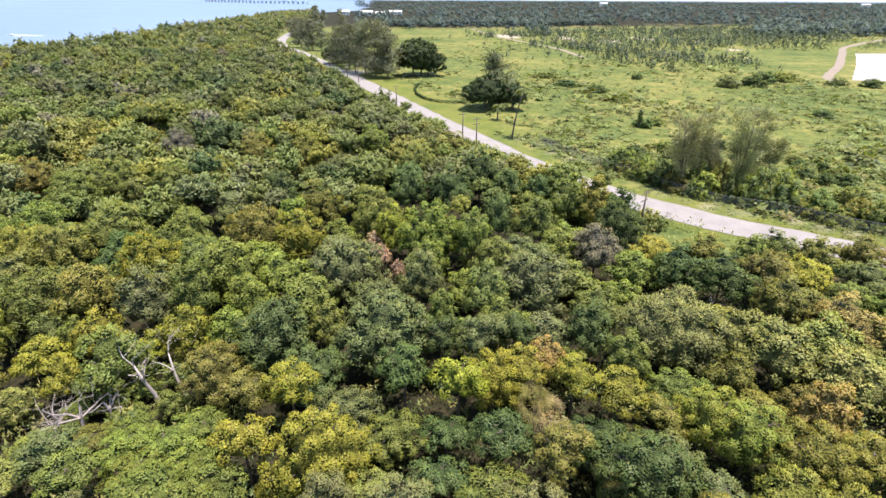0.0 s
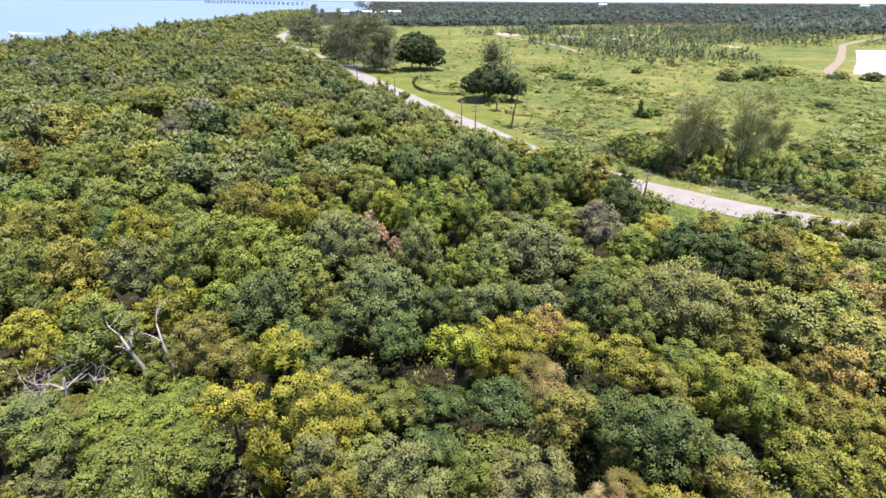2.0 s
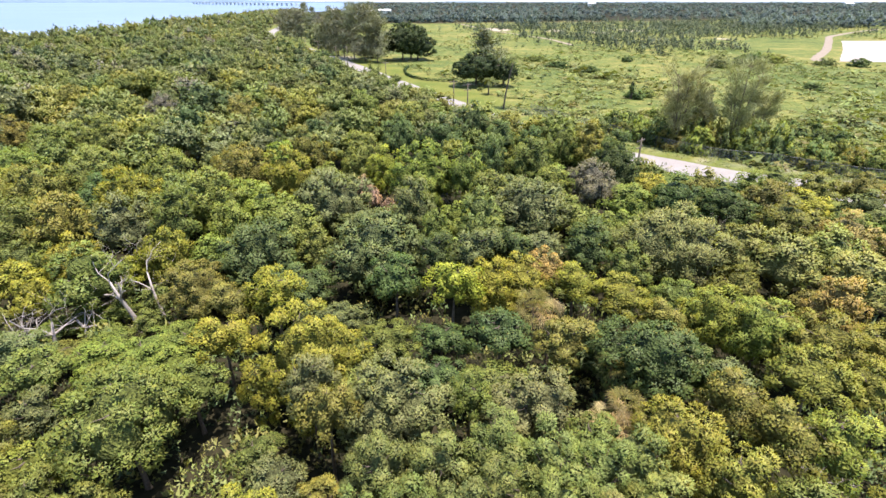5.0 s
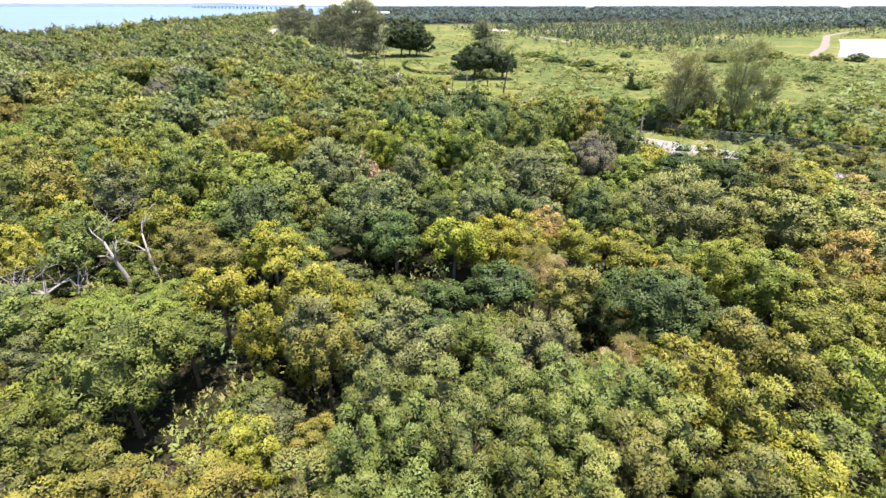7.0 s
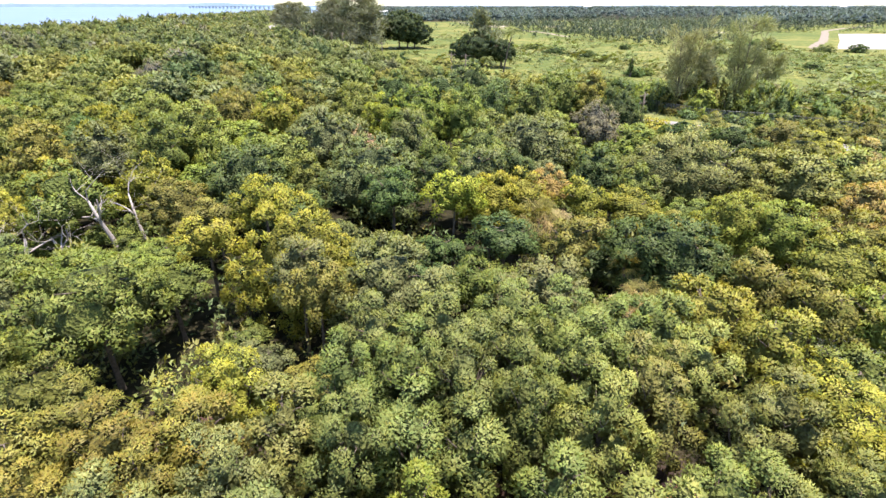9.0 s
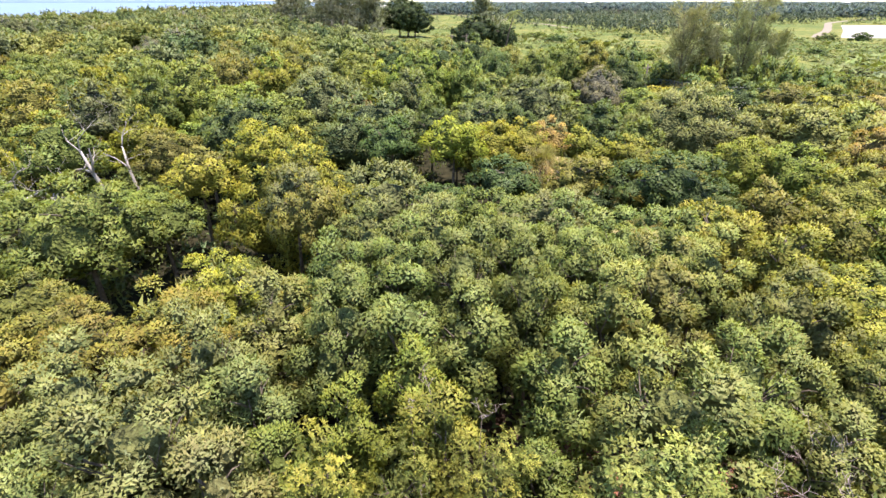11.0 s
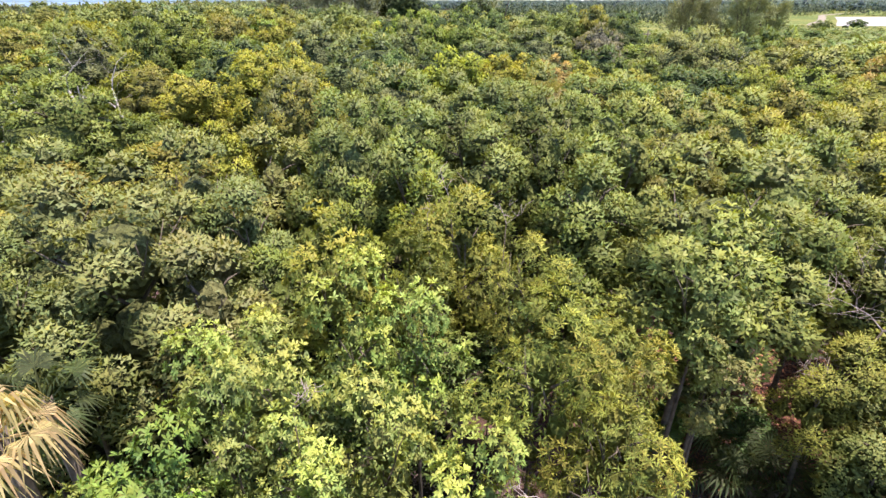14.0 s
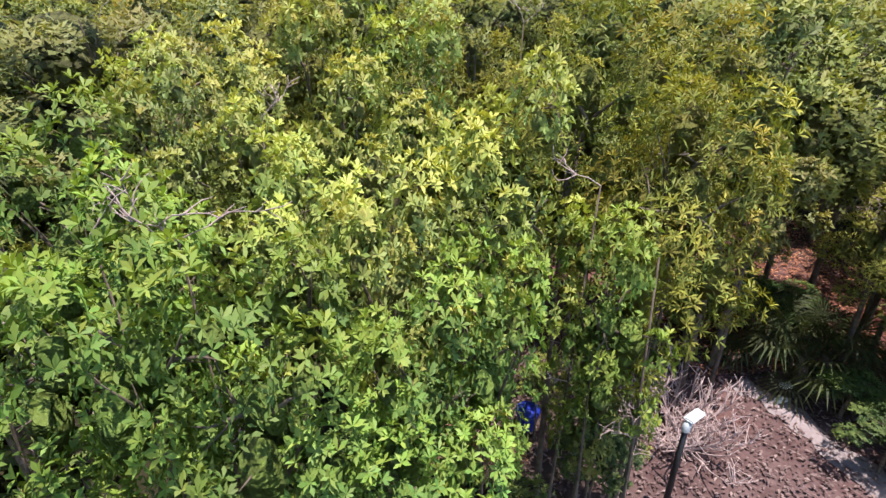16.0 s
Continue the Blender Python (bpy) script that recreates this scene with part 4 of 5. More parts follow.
def plantation():
    """Young casuarinas in loose bands across the meadow, and the woods that close the view."""
    rng = random.Random(9)
    shapes = [lump(90 + k, 32, 0.40, 0.16, low=-0.9, clumps=3, core=0.5, domes=1) for k in range(4)]
    spots = []
    bands = [((80, 380), (400, 600), 80, 900), ((60, 520), (420, 640), 70, 700), ((75, 425), (150, 300), 24, 190), ((150, 300), (265, 335), 30, 170), ((190, 400), (420, 520), 80, 360), ((20, 510), (110, 525), 18, 110), ((95, 330), (115, 270), 8, 40), ((130, 560), (600, 720), 110, 300)]
    for (ax, ay), (bx, by), wide, count in bands:
        for _ in range(int(count * 1.15)):
            u = rng.random()
            x, y = ax + (bx - ax) * u + rng.gauss(0, wide * 0.35), ay + (by - ay) * u + rng.gauss(0, wide * 0.5)
            if to_line(np.array([x]), np.array([y]), TRACK)[0] < 6 or to_line(np.array([x]), np.array([y]), LOT_TRACK)[0] < 10 or (175 < x < 360 and 236 < y < 385):
                continue
            h = rng.uniform(3, 8.5)
            spots.append((x, y, h * 0.35, h * 0.30, h * 0.72, vary(rng, (0.072, 0.098, 0.060)), rng.randrange(4)))
    join_crowns("young_casuarinas", spots, shapes, "grey-green young casuarinas growing in bands across the meadow", "trees")
    shapes = [lump(110 + k, 30, 0.34, 0.15, low=-0.6, clumps=3, domes=1, core=0.7) for k in range(4)]
    spots = []
    for _ in range(3300):
        y = 540 + 3000 * rng.random() ** 1.7
        x = rng.uniform(-0.16 * y, 1.05 * y + 60)
        gap = noise.noise((x * 0.004, y * 0.0025, 2.0))
        if (y < 800 and gap < -0.02 and x < 0.55 * y) or (y < 620 and x < 90):
            continue
        r = rng.uniform(4.5, 8) * (1 + y / 2200)
        # blue-grey tint: distance haze put into the colour of the woods
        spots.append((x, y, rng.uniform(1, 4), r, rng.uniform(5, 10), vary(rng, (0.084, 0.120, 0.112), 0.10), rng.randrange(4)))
    for _ in range(260):      # the edge of the woods against the open meadow, its tint bluish for haze
        x = rng.uniform(-100, 220)
        y = 690 + 0.25 * x + rng.gauss(0, 14)
        r = rng.uniform(5, 8)
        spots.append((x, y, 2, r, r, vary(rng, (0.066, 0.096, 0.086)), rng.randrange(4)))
    join_crowns("horizon_woods", spots, shapes, "dark continuous woods closing the plain at the horizon, haze painted into their tint", "woods")


plantation()


# ---- single trees beyond the road ----
def casuarina(x, y, height, seed, tint="casuarina", wide=0.42, sprays=2600, blade=0.30):
    """A tall casuarina with a bare lower trunk and feathery drooping crown."""
    root = new("casuarina_tree")
    rng = random.Random(seed)
    v, f, first, normals = plume(seed, sprays, 1.5 / height, blade / height)
    v = v * (height * wide / 0.5, height * wide / 0.5, height)
    crown = new("crown", leafy_mesh("crown", v, f, NEEDLE, MASS, first, normals))
    crown.parent = root
    crown.color = (*vary(rng, TINT[tint]), 1)
    tv, tf = [], []
    tube(tv, tf, [(0, 0, -0.2), (0.1, 0, height * 0.2), (0.0, 0.1, height * 0.5), (0.1, 0, height * 0.92)], [0.30, 0.24, 0.16, 0.04], 7)
    for k in range(9):
        a, z = rng.uniform(0, 6.28), height * rng.uniform(0.15, 0.8)
        e = height * wide * 0.55 * (1.05 - z / height)
        tube(tv, tf, [(0, 0, z), (math.cos(a) * e * 0.5, math.sin(a) * e * 0.5, z + e * 0.45), (math.cos(a) * e, math.sin(a) * e, z + e * 0.7)], [0.09, 0.06, 0.02], 4)
    part("trunk", tv, tf, BARK, root, smooth=True)
    root.matrix_world = pose(x, y, 0, 0, 0, rng.uniform(0, 360))
    return tagged(root, "tall feathery grey-green casuarina beside the coastal road", "tree", "casuarinas by the road")


for k, (x, y, h) in enumerate([(17.5, 181.0, 17.0), (-26, 244, 20.5), (-32, 248, 23.0), (-38, 256, 22.5), (-44, 264, 21.0), (-49, 276, 19.5), (-55, 288, 19.0), (-30, 262, 20.0), (-60, 300, 17), (-96, 384, 19), (-104, 396, 19), (-90, 372, 18), (-112, 420, 18), (-120, 440, 17), (-84, 372, 17), (-178, 770, 21), (-186, 800, 19), (-170, 780, 15), (-140, 745, 17)]):
    casuarina(x, y, h, 304 + k, sprays=4000 if k < 9 else 1500, blade=0.36 if k < 9 else 0.6)


def loose_casuarina(x, y, height, seed, stems=4):
    """An open, vase-shaped casuarina: several leaning stems with thin sprays, seen through."""
    root = new("casuarina_tree")
    rng = random.Random(seed)
    nr = np.random.default_rng(seed)
    tv, tf, mids = [], [], []
    for s in range(stems):
        a = s * 2 * math.pi / stems + rng.uniform(-0.5, 0.5)
        lean = height * rng.uniform(0.10, 0.20)
        top = height * rng.uniform(0.75, 1.0)
        pts = [(math.cos(a) * lean * u ** 1.4, math.sin(a) * lean * u ** 1.4, top * u - 0.1) for u in (0, 0.2, 0.45, 0.7, 1.0)]
        tube(tv, tf, pts, [0.17, 0.13, 0.10, 0.06, 0.02], 6)
        for k in range(16):
            u = rng.uniform(0.16, 1.0)
            p = Vector((math.cos(a) * lean * u ** 1.4, math.sin(a) * lean * u ** 1.4, top * u))
            b, e = rng.uniform(0, 6.28), height * rng.uniform(0.07, 0.17) * (1.2 - 0.6 * u)
            q = p + Vector((math.cos(b) * e, math.sin(b) * e, e * rng.uniform(0.5, 1.1)))
            tube(tv, tf, [tuple(p), tuple((p + q) / 2 + Vector((0, 0, -0.1 * e))), tuple(q)], [0.045, 0.03, 0.012], 4)
            mids.append((tuple(p + (q - p) * 0.4), tuple(q)))
    part("trunk", tv, tf, BARK, root, smooth=True)
    n = 6200
    k = nr.integers(0, len(mids), n)
    lo, hi = np.array([m for m, _ in mids])[k], np.array([m for _, m in mids])[k]
    u = nr.uniform(0, 1.15, (n, 1))
    base = lo + (hi - lo) * u + nr.normal(size=(n, 3)) * (0.42, 0.42, 0.36)
    way = unit(unit(hi - lo) * 0.8 + nr.normal(size=(n, 3)) * 0.45 + (0, 0, 0.25))
    v, f = leaves(nr, base, way, unit(nr.normal(size=(n, 3)) + (0, 0, 0.6)), 0.95, 0.10, narrow=0.5)
    crown = part("crown", v, f, NEEDLE, root)
    crown.color = (*vary(rng, (0.255, 0.272, 0.150), 0.08), 1)
    root.matrix_world = pose(x, y, 0, 0, 0, rng.uniform(0, 360))
    return tagged(root, "open feathery olive-green casuarina with several stems beside the fence", "tree", "casuarinas by the road")


for k, (x, y, h) in enumerate([(46.2, 96.0, 15.6), (55.6, 93.0, 16.4), (60.5, 95.0, 12.0), (50.6, 95.6, 10.5)]):
    loose_casuarina(x, y, h, 700 + k, 5 if k < 2 else 3)



def shade_tree(x, y, r, height, seed, tint="dark", sprays=1300):
    """A broad dark shade tree standing alone on the lawn."""
    root = new("shade_tree")
    v, f, first, normals = lump(seed, sprays * 3, 0.10, 0.065, low=-0.9, depth=0.95, clumps=85, domes=5)
    v = v * (r * 1.1, r * 1.1, height * 0.52) + np.array([0, 0, height * 0.52])
    crown = new("crown", leafy_mesh("crown", v, f, NEEDLE, MASS, first, normals))
    crown.parent = root
    crown.color = (*[c * 0.62 for c in TINT[tint][:2]], TINT[tint][2] * 0.8, 1)
    tv, tf = trunk_shape(seed, height, r, height * 0.5, 7, 0.32)
    part("trunk", tv, tf, BARK, root, smooth=True)
    root.matrix_world = pose(x, y, 0)
    return tagged(root, "broad dark green shade tree standing on the mown lawn", "tree", "shade trees")


for k, (x, y, r, h) in enumerate([(13.6, 175, 8.2, 12.0), (22.5, 173, 5.2, 9.5), (-15.0, 252, 8.8, 16.5), (-8.0, 253, 8.2, 15.0), (-11.5, 259, 9.0, 17.0), (-62, 298, 6, 10), (-128, 500, 6, 11), (-122, 480, 5, 9)]):
    shade_tree(x, y, r, h, 400 + k)


def bush(x, y, r, h, tint, seed, n=500):
    root = new("bush", None)
    v, f, first, normals = lump(seed, n * 2, 0.15, 0.09, low=-0.1, depth=0.9, clumps=20, core=0.7)
    leaf = new("foliage", leafy_mesh("foliage", v * (r, r, h) + np.array([0, 0, h * 0.15]), f, NEEDLE, MASS, first, normals))
    leaf.parent = root
    leaf.color = (*vary(random.Random(seed), TINT[tint]), 1)
    tv, tf = [], []
    for k in range(5):
        a = k * 1.26
        tube(tv, tf, [(0, 0, -0.1), (math.cos(a) * r * 0.3, math.sin(a) * r * 0.3, h * 0.45), (math.cos(a) * r * 0.6, math.sin(a) * r * 0.6, h * 0.8)], [0.06, 0.04, 0.01], 4)
    part("stem_clump", tv, tf, BARK, root)
    root.matrix_world = pose(x, y, 0, 0, 0, seed * 37 % 360)
    return tagged(root, f"{WORDS[tint]} rounded bush in the rough meadow", "bush", "bushes in the meadow")


# the thicket behind the fence below the casuarinas, and larger bushes of the meadow
for k in range(42):
    u = k / 41
    x = np.interp(u, [0, 0.35, 0.6, 1.0], [36.5, 46.0, 57.0, 78.0]) + random.Random(k).uniform(-0.6, 1.8)
    y = np.interp(u, [0, 0.35, 0.6, 1.0], [108.5, 93.5, 86.0, 71.5]) + random.Random(k + 50).uniform(0.5, 4.0)
    bush(x, y, 2.2 + (k % 3) * 0.7, (2.2 + (k % 4) * 0.8) * (1.45 if 14 < k < 28 else 1.0), ("mid", "dark", "bright", "dark", "olive")[k % 5], 500 + k)
thicket = random.Random(91)
for k in range(46):
    u, back = thicket.random(), thicket.random() ** 1.4 * 34
    bush(38 + 34 * u + back * 0.45, 112 - 36 * u + back, thicket.uniform(1.6, 3.0), thicket.uniform(1.2, 2.6), ("dark", "mid", "bright", "dark", "mid")[k % 5], 620 + k, 300)
for k, (x, y, r, h) in enumerate([(58, 150, 3.4, 2.6), (62, 153, 3.0, 2.2), (120, 225, 6, 4.5), (132, 228, 6, 4.5), (141, 236, 5, 5), (150, 240, 4.5, 4), (170, 232, 5, 3), (181, 226, 5, 3), (88, 246, 3, 2.6), (160, 250, 4.5, 2.6), (200, 205, 8, 3.4), (196, 180, 7, 3), (120, 165, 4, 2.2), (140, 130, 4, 2.4), (95, 115, 3.4, 2), (108, 118, 3, 1.8), (82, 100, 3.2, 2.2), (74, 88, 3.0, 3.2), (84, 84, 3.4, 3.8), (60, 210, 5, 2.6), (52, 226, 6, 2.4), (48, 250, 6, 2.6)]):
    bush(x, y, r, h, ("dark", "mid", "grey", "dark")[k % 4], 560 + k)


def hedge():
    line = [(-11.2, 226), (-12.2, 213), (-11.0, 202), (-8.0, 193), (-4.5, 188), (-1.4, 185.5), (3, 184.5), (8.6, 185)]
    rng = np.random.default_rng(12)
    spots = []
    for (ax, ay), (bx, by) in zip(line, line[1:]):
        n = int(math.hypot(bx - ax, by - ay) / 0.7)
        for i in range(n):
            spots.append((ax + (bx - ax) * i / n, ay + (by - ay) * i / n, 0.45, 0.75, 0.95, [c * rng.uniform(0.8, 1.2) for c in (0.05, 0.085, 0.02)], i % 3))
    ob = join_crowns("hedge", spots, [lump(130 + k, 30, 0.3, 0.2, low=-0.9, clumps=5, domes=1) for k in range(3)], "clipped dark green hedge curving round the lawn", "hedge")
    ob["kind"] = ""
    del ob["kind"]


hedge()


def fronds(rng, n, length, width, droop, ribs=7, rise=(0.1, 1.2)):
    """Pinnate palm leaves as folded strips with ragged edges."""
    verts, faces = [], []
    for k in range(n):
        a, up = k * 2.4 + rng.uniform(-0.3, 0.3), rng.uniform(*rise)
        out = Vector((math.cos(a), math.sin(a), 0))
        side = Vector((-math.sin(a), math.cos(a), 0))
        for i in range(ribs):
            u0, u1 = i / ribs, (i + 0.7) / ribs
            for s in (-1, 1):
                def at(u, w):
                    return out * length * u * math.cos(up * (1 - u * 0.4)) + Vector((0, 0, length * (u * math.sin(up) - droop * u * u))) + side * s * w + Vector((0, 0, -abs(w) * 0.5))
                w = width * math.sin(math.pi * min(0.97, 0.12 + 0.8 * u0))
                b = len(verts)
                verts += [tuple(at(u0, 0)), tuple(at(u1, 0)), tuple(at(min(1.05, u1 + 0.15), w)), tuple(at(min(1, u0 + 0.12), w))]
                faces.append((b, b + 1, b + 2, b + 3))
    return verts, faces


def coconut_palm(x, y, height, lean, seed, size):
    root = new("palm_tree")
    rng = random.Random(seed)
    tv, tf = [], []
    tube(tv, tf, [(0, 0, -0.1), (lean * 0.2, 0, height * 0.3), (lean * 0.55, 0, height * 0.65), (lean, 0, height)], [0.26, 0.2, 0.16, 0.13], 7)
    part("trunk", tv, tf, BARK, root, "slender ringed grey trunk", True)
    v, f = fronds(rng, 16, size, size * 0.16, 0.75)
    c = part("crown", np.array(v) + np.array([lean, 0, height]), f, NEEDLE, root)
    c.color = (0.12, 0.14, 0.04, 1)
    root.matrix_world = pose(x, y, 0)
    return tagged(root, "slender leaning palm by the lawn" if height > 8 else "short young palm on the mown lawn", "palm", "palms on the lawn")


coconut_palm(18.0, 135.7, 12.6, 2.2, 1, 2.6)
coconut_palm(16.1, 157.8, 4.2, 0.1, 2, 2.4)


def utility_pole(x, y, height, turn, arms=1):
    root = new("utility_pole")
    tv, tf = [], []
    tube(tv, tf, [(0, 0, -0.3), (0, 0, height * 0.5), (0, 0, height)], [0.16, 0.14, 0.11], 8)
    part("post", tv, tf, POLE_WOOD, root, smooth=True)
    for k in range(arms):
        z = height - 0.5 - 1.1 * k
        bm = bmesh.new()
        bmesh.ops.create_cube(bm, size=1, matrix=Matrix.Translation((0, 0.16, z)) @ Matrix.Diagonal((2.2 - 0.4 * k, 0.1, 0.12, 1)))
        bmesh.ops.bevel(bm, geom=bm.edges[:], offset=0.012, segments=1, affect="EDGES")
        me = bpy.data.meshes.new("crossarm")
        bm.to_mesh(me)
        bm.free()
        me.materials.append(POLE_WOOD)
        arm = new("crossarm", me)
        arm.parent = root
        for i in (-0.95, -0.35, 0.35, 0.95):
            iv, jf = [], []
            tube(iv, jf, [(i, 0.16, z + 0.06), (i, 0.16, z + 0.14), (i, 0.16, z + 0.22)], [0.03, 0.05, 0.03], 6)
            ob = part("insulator", iv, jf, DEAD, arm)
    root.matrix_world = pose(x, y, 0, 0, 0, turn)
    return tagged(root, "weathered wooden utility pole with crossarms by the road", "pole", "utility poles")


for x, y, h, turn, arms in [(31.6, 75.6, 6.9, 40, 2), (7.6, 120.7, 8.6, 25, 2), (4.6, 128.2, 8.2, 25, 1), (-15.8, 171.5, 8.0, 25, 1), (-40.6, 223, 8.6, 25, 2), (-37.5, 231, 8.0, 25, 1), (-56, 262, 8, 25, 1), (-67, 283, 8, 25, 1)]:
    utility_pole(x, y, h, turn, arms)


def fence():
    """A chain-link fence on dark posts along the verge."""
    steel = rough_material("dull_steel", ((0.3, (0.10, 0.10, 0.10)), (0.7, (0.22, 0.22, 0.21))), 2.0, 0.6, 0.1, 0.6)
    root = tagged(new("chain_link_fence"), "dark chain-link fence on steel posts along the verge", "fence")
    line = [(24.5, 131), (30.5, 118.5), (37.6, 106.0), (44.4, 94.0), (50.6, 87.0), (58.2, 83.8), (66.0, 77.0), (80, 68)]
    posts = []
    for (ax, ay), (bx, by) in zip(line, line[1:]):
        n = max(1, round(math.hypot(bx - ax, by - ay) / 3.0))
        posts += [(ax + (bx - ax) * i / n, ay + (by - ay) * i / n) for i in range(n)]
    pv, pf = [], []
    tube(pv, pf, [(0, 0, -0.2), (0, 0, 1), (0, 0, 2.1)], [0.045, 0.045, 0.045], 6)
    post_mesh = mesh_of("post", pv, pf, steel)
    for x, y in posts:
        ob = new("post", post_mesh)
        ob.parent, ob.location = root, (x, y, 0)
    for (ax, ay), (bx, by) in zip(posts, posts[1:]):
        v, f = [], []
        tube(v, f, [(ax, ay, 2.0), (bx, by, 2.0)], [0.03, 0.03], 5)
        part("rail", v, f, steel, root)
        v, f = [], []
        d = math.hypot(bx - ax, by - ay)
        n = int(d / 0.16)
        for i in range(-12, n):
            for s in (0, 1):
                u0, u1 = i / n, (i + 12) / n
                z0, z1 = (0.05, 1.95) if s else (1.95, 0.05)
                if u0 < 0:
                    z0, u0 = z0 + (z1 - z0) * (-u0 / (u1 - u0)), 0
                if u1 > 1:
                    z1, u1 = z0 + (z1 - z0) * ((1 - u0) / (u1 - u0)), 1
                tube(v, f, [(ax + (bx - ax) * u0, ay + (by - ay) * u0, z0), (ax + (bx - ax) * u1, ay + (by - ay) * u1, z1)], [0.008, 0.008], 3)
        part("mesh_panel", v, f, steel, root, "woven wire panel")


fence()


def vine_post():
    root = tagged(new("vine_column"), "tall stump wrapped in dark green vines in the meadow", "tree stump")
    tv, tf = [], []
    tube(tv, tf, [(0, 0, -0.2), (0.1, 0, 2.5), (0, 0.1, 5.0)], [0.35, 0.28, 0.2], 8)
    part("stump", tv, tf, BARK, root, smooth=True)
    v, f, first, normals = lump(140, 260, 0.3, 0.2, low=-1, depth=1, clumps=20, domes=1)
    ob = new("vine", leafy_mesh("vine", v * (0.95, 0.95, 3.0) + np.array([0, 0, 2.9]), f, NEEDLE, MASS, first, normals))
    ob.parent = root
    ob.color = (*TINT["dark"], 1)
    root.matrix_world = pose(56.3, 149, 0)


vine_post()

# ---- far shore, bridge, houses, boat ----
# blue of distance haze painted into the hills' colour
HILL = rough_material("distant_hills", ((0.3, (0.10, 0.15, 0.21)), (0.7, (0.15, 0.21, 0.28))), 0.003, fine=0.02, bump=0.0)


def far_shore():
    verts, faces = [], []
    xs = np.linspace(-4800, 4900, 240)
    for i, x in enumerate(xs):
        h = 24 + 16 * noise.noise((x * 0.002, 0, 0)) + 5 * noise.noise((x * 0.02, 3, 0))
        y = 4300 + 300 * noise.noise((x * 0.0007, 5, 0))
        h *= max(0.3, min(1, (-900 - x) / 500 + 0.15))
        verts += [(x, y, -1), (x, y + 20, h * 0.6), (x, y + 120, h), (x, y + 500, -1)]
    for i in range(len(xs) - 1):
        for k in range(3):
            a = i * 4 + k
            faces.append((a, a + 4, a + 5, a + 1))
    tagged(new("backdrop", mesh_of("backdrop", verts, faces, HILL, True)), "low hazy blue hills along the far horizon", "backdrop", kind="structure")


far_shore()
CONCRETE = rough_material("pale_concrete", ((0.3, (0.42, 0.43, 0.45)), (0.7, (0.58, 0.59, 0.60))), 0.02, fine=0.2)


def box(name, parent, material, size, at, bevel=0.0, turn=0.0, label=""):
    bm = bmesh.new()
    bmesh.ops.create_cube(bm, size=1, matrix=Matrix.Diagonal((*size, 1)))
    if bevel:
        bmesh.ops.bevel(bm, geom=bm.edges[:], offset=bevel, segments=2, affect="EDGES")
    me = bpy.data.meshes.new(name)
    bm.to_mesh(me)
    bm.free()
    me.materials.append(material)
    ob = new(name, me)
    if parent:
        ob.parent = parent
    ob.matrix_local = pose(*at, 0, 0, turn)
    return tagged(ob, label)


def bridge():
    root = tagged(new("bridge"), "long low concrete bridge on piers across the bay", "bridge")
    a, b = Vector((-1270, 3000, 0)), Vector((-560, 2300, 0))
    n = 26
    turn = math.degrees(math.atan2(b.y - a.y, b.x - a.x))
    box("deck", root, CONCRETE, ((b - a).length, 9, 1.6), (*((a + b) / 2).xy, 9.5), 0.3, turn)
    for i in range(n + 1):
        p = a.lerp(b, i / n)
        box("pier", root, CONCRETE, (4.5, 7, 10.5), (p.x, p.y, 3.6), 0.4, turn)


bridge()
WHITE = rough_material("white_wall", ((0.3, (0.68, 0.67, 0.64)), (0.7, (0.82, 0.81, 0.79))), 0.2)
ROOF = rough_material("pale_roof", ((0.3, (0.50, 0.48, 0.46)), (0.7, (0.68, 0.66, 0.63))), 0.2)


def house(x, y, w, d, h, turn):
    root = tagged(new("house"), "white low house with a pitched pale roof among far trees", "house", "far houses")
    box("wall", root, WHITE, (w, d, h), (0, 0, h / 2))
    v = [(-w * 0.54, -d * 0.56, h), (w * 0.54, -d * 0.56, h), (w * 0.54, d * 0.56, h), (-w * 0.54, d * 0.56, h), (-w * 0.54, 0, h + d * 0.25), (w * 0.54, 0, h + d * 0.25)]
    part("roof", v, [(0, 1, 5, 4), (3, 4, 5, 2), (0, 4, 3), (1, 2, 5), (0, 3, 2, 1)], ROOF, root)
    glass = rough_material("dark_window", ((0.3, (0.02, 0.025, 0.03)), (0.7, (0.05, 0.055, 0.06))), 0.5, 0.2, 0)
    for k in range(3):
        box("window", root, glass, (w * 0.14, 0.12, h * 0.35), (w * (k - 1) * 0.28, -d / 2 - 0.03, h * 0.55), 0.02)
    root.matrix_world = pose(x, y, 0, 0, 0, turn)


for x, y, w, d, h, turn in [(-150, 1050, 26, 12, 6, 8), (-120, 1040, 18, 10, 5, -5), (-195, 1080, 20, 11, 6, 12), (-100, 1120, 24, 11, 5, 0), (640, 2300, 30, 14, 9, -4), (1700, 2300, 34, 14, 9, 0)]:
    house(x, y, w, d, h, turn)


